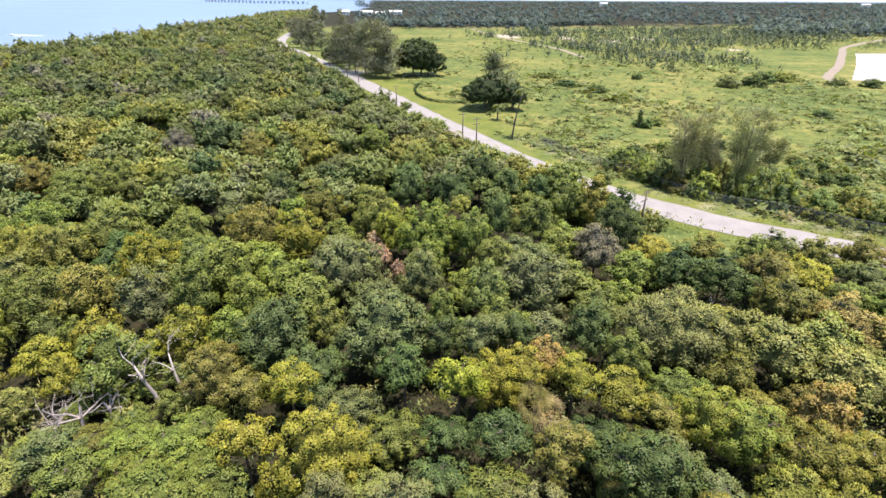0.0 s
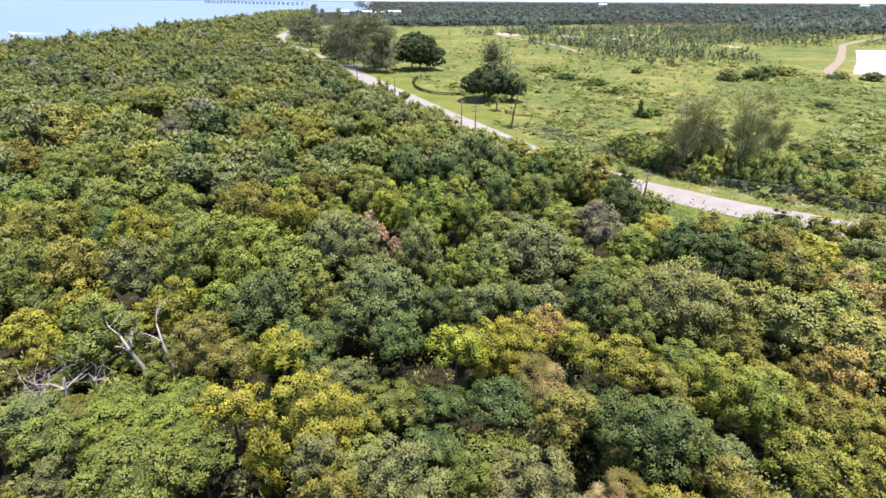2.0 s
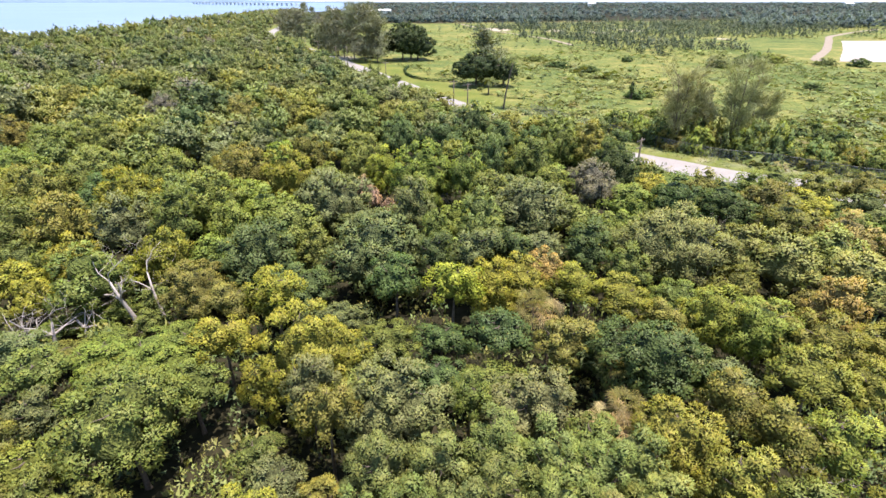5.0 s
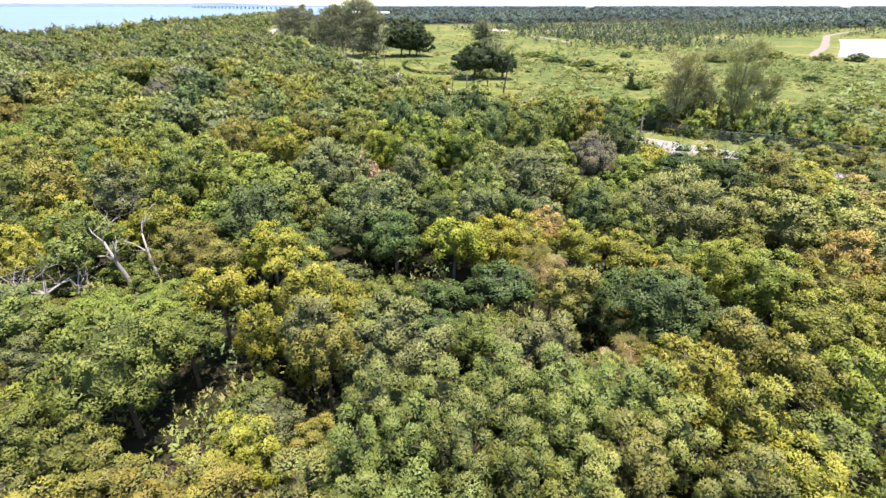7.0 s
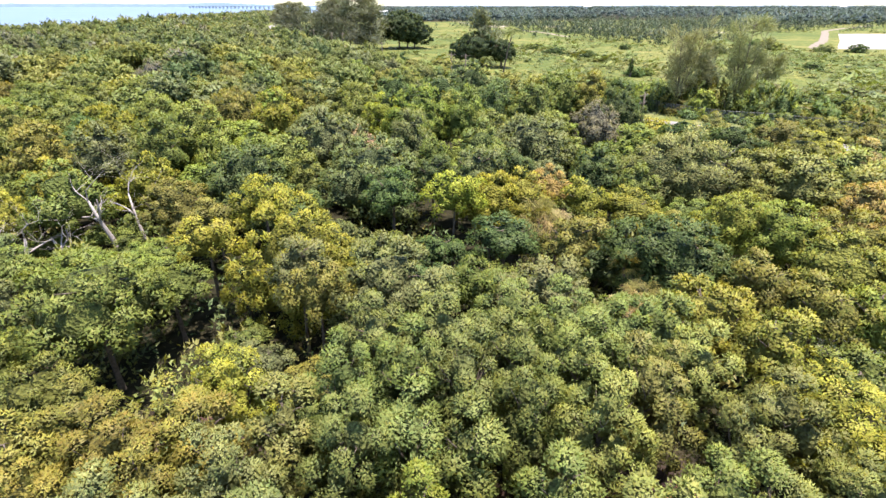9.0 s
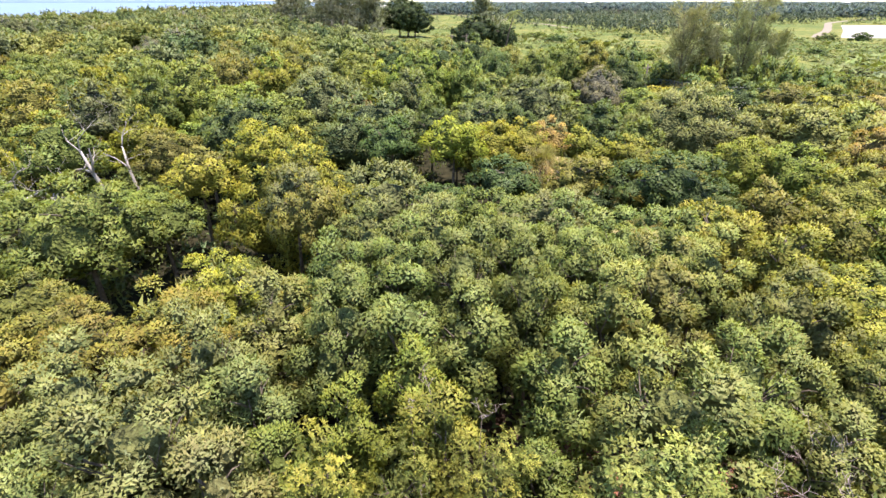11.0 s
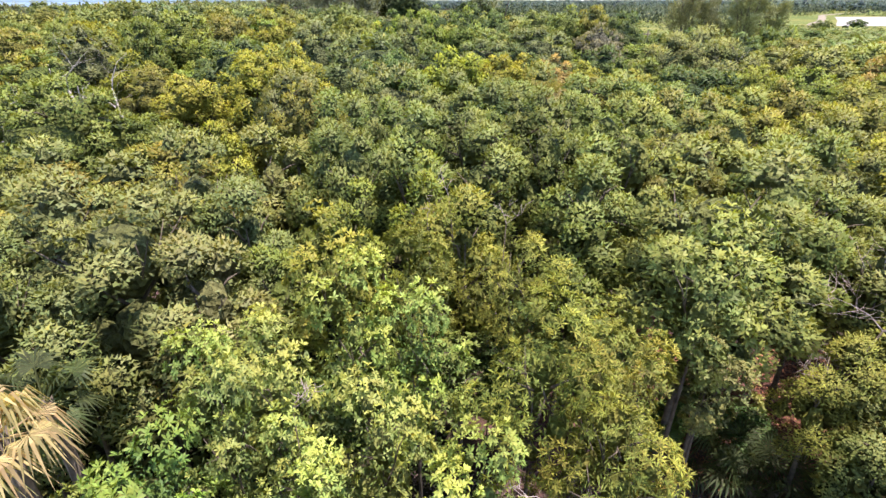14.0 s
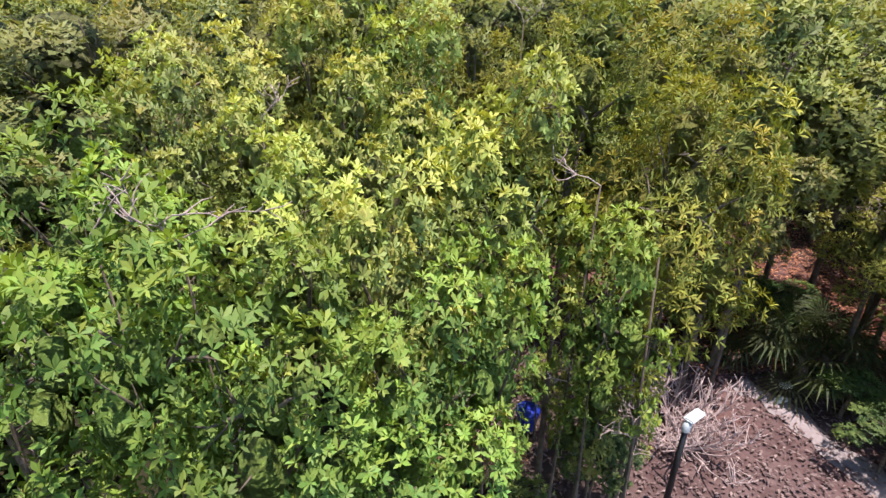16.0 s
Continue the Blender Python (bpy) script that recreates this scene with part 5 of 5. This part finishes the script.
def boat():
    root = tagged(new("motorboat"), "small white motorboat with a foaming wake on the bay", "boat")
    v = [(-3, -1.1, -0.4), (2.0, -1.0, -0.4), (4, 0, -0.2), (2.0, 1.0, -0.4), (-3, 1.1, -0.4), (-3.1, -1.3, 0.7), (2.2, -1.25, 0.8), (4.8, 0, 1.1), (2.2, 1.25, 0.8), (-3.1, 1.3, 0.7)]
    f = [(0, 1, 6, 5), (1, 2, 7, 6), (2, 3, 8, 7), (3, 4, 9, 8), (4, 0, 5, 9), (0, 4, 3, 2, 1), (5, 6, 7, 8, 9)]
    part("hull", v, f, WHITE, root)
    box("cabin", root, WHITE, (2.2, 1.6, 1.1), (0, 0, 1.3), 0.15)
    wv, wf = [], []
    for i in range(24):
        u = i / 23
        w = 0.6 + 1.4 * math.sin(u * 2.6) + 0.4 * noise.noise((i * 0.9, 0, 0))
        wv += [(-2.5 + 34 * u, -w, 0.1), (-2.5 + 34 * u, w, 0.1), (-2.5 + 34 * u, 0, 0.5 * (1 - u) + 0.15)]
    for i in range(23):
        a = i * 3
        wf += [(a, a + 3, a + 5, a + 2), (a + 2, a + 5, a + 4, a + 1)]
    part("wake", wv, wf, WHITE, root, "white foam", True)
    root.matrix_world = pose(-396, 503, -0.45, 0, 0, -5)


boat()

# ---- dead wood in the canopy ----
def dead_tree(x, y, z0, height, seed, spread=0.55, material=None, label="bleached dead tree standing bare among green crowns", name="dead_tree", depth=4, thick=0.12, lean=(0.0, 0.0), stem=0.5, bough=0.5, bark=None, wander=0.3):
    """A bare branching tree of tapered tubes."""
    rng = random.Random(seed)
    root = new(name)
    tv, tf = [], []
    boughs = []

    def grow(p, d, length, r, level, bv=None, bf=None):
        pts, radii = [p], [r]
        for i in range(3):
            sway = 0.3 if level else wander
            d = (d + Vector((rng.gauss(0, sway), rng.gauss(0, sway), rng.gauss(0.02, 0.18)))).normalized()
            p = p + d * length / 3
            pts.append(p)
            radii.append(r * (1 - 0.22 * (i + 1)))
        tube(*((tv, tf) if level == 0 else (bv, bf)), pts, radii, 6 if level < 2 else 4)
        if level < depth:
            for _ in range(rng.randint(2, 3) if level else 4):
                i = rng.randint(1, 3)
                a = rng.uniform(0, 6.28)
                out = Vector((math.cos(a), math.sin(a), rng.uniform(-0.1, 0.9)))
                if level == 0:
                    boughs.append(([], []))
                    bv, bf = boughs[-1]
                grow(pts[i] if level else pts[max(2, i)], (d * (1 - spread) + out * spread).normalized(), (length if level else height * bough) * rng.uniform(0.5, 0.8), max(0.006, radii[i] * 0.55), level + 1, bv, bf)

    grow(Vector((0, 0, 0)), Vector((lean[0], lean[1], 1)).normalized(), height * stem, thick, 0)
    part("trunk", tv, tf, bark or material or DEAD, root, smooth=True)
    for bv, bf in boughs:
        part("branch", bv, bf, material or DEAD, root, smooth=True)
    root.matrix_world = pose(x, y, z0)
    return tagged(root, label, "dead tree", "dead trees")


dead_tree(-25.6, 35.8, -0.1, 10.2, 11, thick=0.24, lean=(-0.10, -0.05), depth=3, stem=0.52, bough=0.46, wander=0.10, spread=0.72)
dead_tree(-23.6, 36.6, -0.1, 9.4, 12, thick=0.17, depth=3, stem=0.56, bough=0.42, wander=0.12, spread=0.7)
dead_tree(-30.6, 32.2, -0.1, 7.4, 13, spread=0.86, thick=0.22, lean=(0.3, -0.2), depth=3, wander=0.15, stem=0.45, bough=0.75)
dead_tree(-29.0, 33.2, -0.1, 7.0, 14, thick=0.22, spread=0.86, depth=3, stem=0.42, bough=0.8)
dead_tree(-32.4, 31.2, -0.1, 5.4, 18, thick=0.2, spread=0.9, depth=3, stem=0.42, bough=0.8)
dead_tree(26.0, 40.8, -0.1, 8.0, 15, thick=0.12)
dead_tree(26.8, 42.0, -0.1, 9.0, 16, thick=0.12)
dead_tree(22.7, 18.4, -0.1, 5.6, 17, spread=0.7)
dead_tree(8.6, 5.0, -0.1, 6.9, 20, spread=0.75, thick=0.06, material=TWIG, label="pale bare dead tree at the edge of the clearing", stem=0.72, bough=0.28, bark=BARK, wander=0.08)
dead_tree(9.2, 5.4, -0.1, 6.4, 21, spread=0.75, thick=0.05, material=TWIG, label="pale bare dead tree at the edge of the clearing", stem=0.72, bough=0.26, bark=BARK, wander=0.08)
for tx, ty, th, tseed in ((-2.9, -0.9, 6.75, 22), (-2.5, -0.8, 6.8, 23), (-4.0, -0.9, 6.2, 24), (-3.7, -0.5, 6.3, 25), (0.6, -0.1, 6.7, 26), (1.3, -0.5, 6.2, 27), (-2.3, 1.0, 7.0, 28), (0.3, 6.0, 8.3, 29), (-0.4, 5.6, 8.0, 30), (0.8, 5.4, 7.8, 31)):
    dead_tree(tx, ty, -0.1, th, tseed, thick=0.022, material=TWIG, label="thin dry dead tree poking through yellow-green crowns", stem=0.9, bough=0.075, depth=3, bark=BARK, wander=0.03)


# ---- fan palms ----
def fan_palm(x, y, height, n, blade, tint, seed, label, hang=0.35):
    """A fan palm: stem, leaf stalks, and fans of narrow folded blades."""
    rng = random.Random(seed)
    root = new("fan_palm")
    tv, tf = [], []
    tube(tv, tf, [(0, 0, -0.1), (0.05, 0, height * 0.5), (0, 0.05, height)], [0.13, 0.11, 0.1], 7)
    part("stem", tv, tf, BARK, root, smooth=True)
    for k in range(n):
        sv, sf, v, f = [], [], [], []
        a, up = k * 2.4 + rng.uniform(-0.3, 0.3), rng.uniform(-0.5, 1.2)
        d = Vector((math.cos(a) * math.cos(up), math.sin(a) * math.cos(up), math.sin(up)))
        top = Vector((0, 0, height)) + d * blade * rng.uniform(0.7, 1.0)
        tube(sv, sf, [(0, 0, height - 0.1), tuple(top)], [0.018, 0.012], 4)
        e1 = d.cross(Vector((0, 0, 1))).normalized()
        e2 = e1.cross(d)
        m = 17
        for i in range(m):
            b = (i / (m - 1) - 0.5) * 4.0
            w = (d * math.cos(b) + e1 * math.sin(b)).normalized()
            s = w.cross(e2).normalized()
            ln = blade * rng.uniform(0.8, 1.0) * (0.75 + 0.25 * math.cos(b * 0.6))
            q = len(v)
            drop = Vector((0, 0, -ln * hang * rng.uniform(0.6, 1.4)))
            v += [tuple(top), tuple(top + w * ln * 0.45 + s * 0.022 + e2 * 0.01), tuple(top + w * ln * 0.9 + drop), tuple(top + w * ln * 0.45 - s * 0.022 + e2 * 0.01)]
            f.append((q, q + 1, q + 2, q + 3))
        me = mesh_of("frond", sv + v, sf + [tuple(i + len(sv) for i in q) for q in f], DRY_FROND)
        ob = new("frond", me)
        ob.parent, ob.color = root, (*vary(rng, tint), 1)
    root.matrix_world = pose(x, y, 0)
    return tagged(root, label, "palm", "fan palms")


STRAW, FROND, DULL = (0.42, 0.34, 0.17), (0.24, 0.22, 0.07), (0.062, 0.078, 0.03)
fan_palm(-6.0, 1.0, 6.1, 16, 0.62, STRAW, 1, "fan palm with drooping straw-yellow dry leaves", 0.9)
fan_palm(-6.2, 2.0, 5.7, 13, 0.55, DULL, 2, "dull green fan palm beside a dry one")
fan_palm(10.3, 21.0, 3.7, 18, 1.0, STRAW, 3, "dry straw-coloured fan palm in a gap of the wood", 0.6)
fan_palm(11.4, 21.8, 3.9, 18, 1.0, FROND, 4, "yellowish fan palm in a gap of the wood")
fan_palm(11.0, 20.3, 3.5, 16, 0.9, STRAW, 5, "dry straw-coloured fan palm in a gap of the wood", 0.6)
fan_palm(7.4, 31.2, 5.0, 20, 1.2, FROND, 6, "yellowish fan palm in a gap of the wood")
fan_palm(8.6, 30.6, 4.4, 20, 1.2, STRAW, 7, "dry straw-coloured fan palm in a gap of the wood", 0.6)
fan_palm(11.6, 25.2, 4.2, 18, 1.0, FROND, 8, "yellowish fan palm in a gap of the wood")
fan_palm(6.6, 4.9, 0.7, 18, 0.9, DULL, 9, "low dull green palmetto beside the clearing")
fan_palm(7.6, 4.3, 0.6, 16, 0.9, DULL, 10, "low dull green palmetto beside the clearing")
fan_palm(7.0, 4.2, 0.6, 16, 0.9, DULL, 11, "low dull green palmetto beside the clearing")

# ---- the edge of the clearing ----
for x, y, r, h, kind in [(8.9, 4.7, 1.0, 5.0, "olive"), (9.6, 4.2, 1.4, 5.6, "olive"), (8.3, 3.2, 0.7, 3.4, "pale"), (8.8, 2.6, 1.2, 4.2, "olive"), (10.3, 2.2, 1.5, 4.6, "mid"), (8.2, 1.2, 0.9, 2.4, "dark"), (7.6, 2.5, 0.6, 1.3, "dark"), (7.5, 1.7, 0.6, 1.2, "mid"), (7.7, 0.6, 0.6, 1.3, "dark"), (9.4, 0.2, 1.2, 3.0, "mid"),
                         (0.0, 4.6, 1.2, 5.0, "mid"), (-1.8, 3.6, 1.3, 5.0, "dark"), (-3.4, 3.2, 1.3, 4.8, "dark"), (3.0, 6.4, 1.3, 5.4, "mid"), (1.2, 5.6, 1.2, 5.2, "dark")]:
    tree(x, y, r, h, kind)
# the lowest rows are shrubs, the two dry ones heaps of brown leaves
# the tree at (9.9, 6.0) is added to shade the rusty leaf floor
for x, y, r, h, kind in ((7.6, 4.0, 0.95, 5.4, "fine"), (9.9, 6.0, 1.35, 7.2, "light"), (9.6, 7.6, 1.2, 7.6, "light"), (8.0, 2.9, 0.9, 4.4, "light"), (1.5, 1.4, 0.6, 2.6, "mid"), (2.1, 1.5, 0.5, 1.9, "leafy"), (8.6, 3.7, 1.0, 5.2, "light"), (1.2, 0.3, 0.6, 5.2, "leafy"), (4.9, 3.8, 0.95, 5.4, "light"), (1.9, 2.6, 0.55, 2.2, "leafy"), (1.2, 2.9, 0.5, 1.8, "mid"), (0.25, 2.1, 0.55, 0.8, "dry"), (-0.3, 2.3, 0.5, 0.7, "dry"),
                         (6.9, 1.9, 0.7, 1.3, "dark"), (7.2, 3.2, 0.7, 1.2, "dark"), (7.0, 0.9, 0.7, 1.3, "mid"), (5.5, 6.0, 0.9, 1.6, "dark"), (6.6, 6.3, 1.0, 1.8, "dark"), (7.6, 5.8, 0.9, 1.6, "dark")):
    tree(x, y, r, h, kind)


def litter(name, seed, n, xs, ys, stops, label):
    """Fallen leaves strewn over the ground."""
    rng = np.random.default_rng(seed)
    base = np.column_stack([rng.uniform(*xs, n), rng.uniform(*ys, n), rng.uniform(0.0, 0.03, n)])
    way = unit(rng.normal(size=(n, 3)) * (1, 1, 0.05))
    v, f = leaves(rng, base, way, np.tile((0.0, 0, 1), (n, 1)), 0.10, 0.045, jitter=0.22)
    m, t, p, out = nodes_of(name)
    rnd = node(t, "NewGeometry").outputs["Random Per Island"]
    t.links.new(ramp(t, rnd, *stops), p.inputs["Base Color"])
    p.inputs["Roughness"].default_value = 0.75
    tagged(new(name, mesh_of(name, v, f, m)), label, "leaves", kind="stuff")


litter("fallen_leaves", 31, 8500, (-1.5, 8.0), (-1, 5.5), ((0.0, (0.085, 0.047, 0.045)), (0.5, (0.125, 0.076, 0.073)), (0.9, (0.19, 0.128, 0.120)), (1.0, (0.30, 0.22, 0.20))), "reddish-brown fallen leaves strewn over the clearing floor")
litter("rusty_leaves", 32, 15000, (5.0, 13.0), (4.5, 13), ((0.0, (0.13, 0.042, 0.022)), (0.5, (0.24, 0.085, 0.040)), (0.9, (0.38, 0.15, 0.070)), (1.0, (0.48, 0.25, 0.14))), "rust-red fallen leaves in the shade under the trees")
DUST = rough_material("pale_dusty_concrete", ((0.3, (0.17, 0.13, 0.13)), (0.7, (0.30, 0.25, 0.26))), 1.5, fine=14)
tagged(strip("path_edge", [(5.9, 4.3), (6.1, 3.7), (6.35, 3.0), (6.6, 2.2), (6.7, 1.4), (6.6, 0.2), (6.2, -1.5)], 0.30, -0.03, DUST, 0.11, 0.22), "pale dusty concrete strip edging the clearing", "path", kind="structure")


def solar_lamp():
    """A lamp head with a panel on a dark post."""
    dark = rough_material("dark_metal", ((0.3, (0.02, 0.02, 0.025)), (0.7, (0.05, 0.05, 0.055))), 3.0, 0.45, 0.1, 0.6)
    shell = rough_material("grey_white_shell", ((0.3, (0.42, 0.46, 0.50)), (0.7, (0.56, 0.60, 0.64))), 4.0, 0.65, 0.05)
    root = tagged(new("garden_lamp"), "slim dark post lamp with a pale rectangular head", "lamp")
    v, f = [], []
    tube(v, f, [(0, 0, -0.1), (0, 0, 0.9), (0, 0, 1.78)], [0.05, 0.045, 0.04], 10)
    part("post", v, f, dark, root, smooth=True)
    v, f = [], []
    tube(v, f, [(0, 0, 1.78), (0, 0, 1.86), (0.05, 0.03, 1.92)], [0.06, 0.06, 0.05], 10)
    part("collar", v, f, shell, root, smooth=True)
    head = box("head", root, shell, (0.34, 0.15, 0.05), (0.14, 0.09, 1.95), 0.018, 33)
    box("panel", head, dark, (0.28, 0.11, 0.012), (0, 0, -0.028), 0.003)
    root.matrix_world = pose(2.92, 1.28, 0)


solar_lamp()


def blue_tub():
    blue = rough_material("blue_plastic", ((0.3, (0.010, 0.022, 0.24)), (0.7, (0.02, 0.04, 0.34))), 3.0, 0.4, 0.05)
    root = tagged(new("plastic_tub"), "deep blue plastic tub half hidden under the foliage", "tub")
    v, f = [], []
    tube(v, f, [(0, 0, 0), (0, 0, 0.3), (0, 0, 0.55), (0, 0, 0.56), (0, 0, 0.5), (0, 0, 0.05)], [0.2, 0.24, 0.27, 0.25, 0.24, 0.18], 16)
    part("body", v, f, blue, root, smooth=True)
    v, f = [], []
    ring = [(math.cos(a) * 0.275, math.sin(a) * 0.275, 0.55) for a in np.linspace(0, 2 * math.pi, 20)]
    tube(v, f, ring, [0.018] * 20, 5)
    part("rim", v, f, blue, root, smooth=True)
    root.matrix_world = pose(1.12, 3.2, -0.05) @ Matrix.Diagonal((0.8, 0.8, 0.8, 1))


blue_tub()
for x, y, turn, w in [(6.30, 3.62, 12, 0.26), (6.66, 4.02, -6, 0.24), (8.0, 4.0, 15, 0.36)]:
    slab = box("marker_stone", None, WHITE, (w, 0.12, 0.09), (x, y, 0.05), 0.02, turn)
    tagged(slab, "small white-painted marker stone on the clearing floor", "stone", "white stones")


def dry_shrub(x, y, seed, boughs, reach, spread, aim):
    """A dry leafless shrub: curved boughs fanning from one foot, each with many upturned twigs."""
    rng = random.Random(seed)
    root = new("dry_shrub")
    for k in range(boughs):
        a = aim + (k / (boughs - 1) - 0.5) * spread + rng.uniform(-0.15, 0.15)
        up = rng.uniform(0.15, 1.0)
        ln = reach * rng.uniform(0.65, 1.1)
        v, f, pts = [], [], []
        for i in range(7):
            u = i / 6
            rise = ln * (math.sin(up) * u + 0.18 * u * u) + 0.12
            out = ln * math.cos(up) * (u - 0.12 * u * u)
            bend = a + 0.35 * u * math.sin(k * 2.1) + rng.uniform(-0.05, 0.05)
            pts.append(Vector((math.cos(bend) * out, math.sin(bend) * out, rise - 0.1)))
        tube(v, f, pts, [0.023 * (1 - 0.12 * i) for i in range(7)], 5)
        for _ in range(11):
            i = rng.randint(1, 5)
            p = pts[i].lerp(pts[i + 1], rng.random())
            side = Vector((rng.gauss(0, 0.7), rng.gauss(0, 0.7), rng.uniform(-0.1, 1.0))) + (pts[i + 1] - pts[i]).normalized() * 0.7
            q = p + side.normalized() * ln * rng.uniform(0.12, 0.3)
            tip = q + (side.normalized() + Vector((rng.gauss(0, 0.4), rng.gauss(0, 0.4), 0.6))).normalized() * ln * rng.uniform(0.06, 0.16)
            tube(v, f, [p, (p + q) / 2 + Vector((0, 0, -0.01)), q, tip], [0.012, 0.011, 0.009, 0.005], 4)
            for _ in range(2):
                tube(v, f, [q, q + Vector((rng.gauss(0, 0.08), rng.gauss(0, 0.08), rng.uniform(0.0, 0.14)))], [0.007, 0.004], 3)
        part("branch", v, f, PALE_TWIG, root, smooth=True)
    root.matrix_world = pose(x, y, 0)
    return tagged(root, "dry leafless pinkish-grey shrub on the clearing floor", "shrub", "dry shrubs")


dry_shrub(3.7, 2.9, 41, 16, 1.5, 5.2, 0.4)
dry_shrub(3.9, 2.5, 42, 12, 1.2, 5.6, -0.3)
dry_shrub(2.5, 3.4, 43, 8, 0.9, 5.0, 1.6)
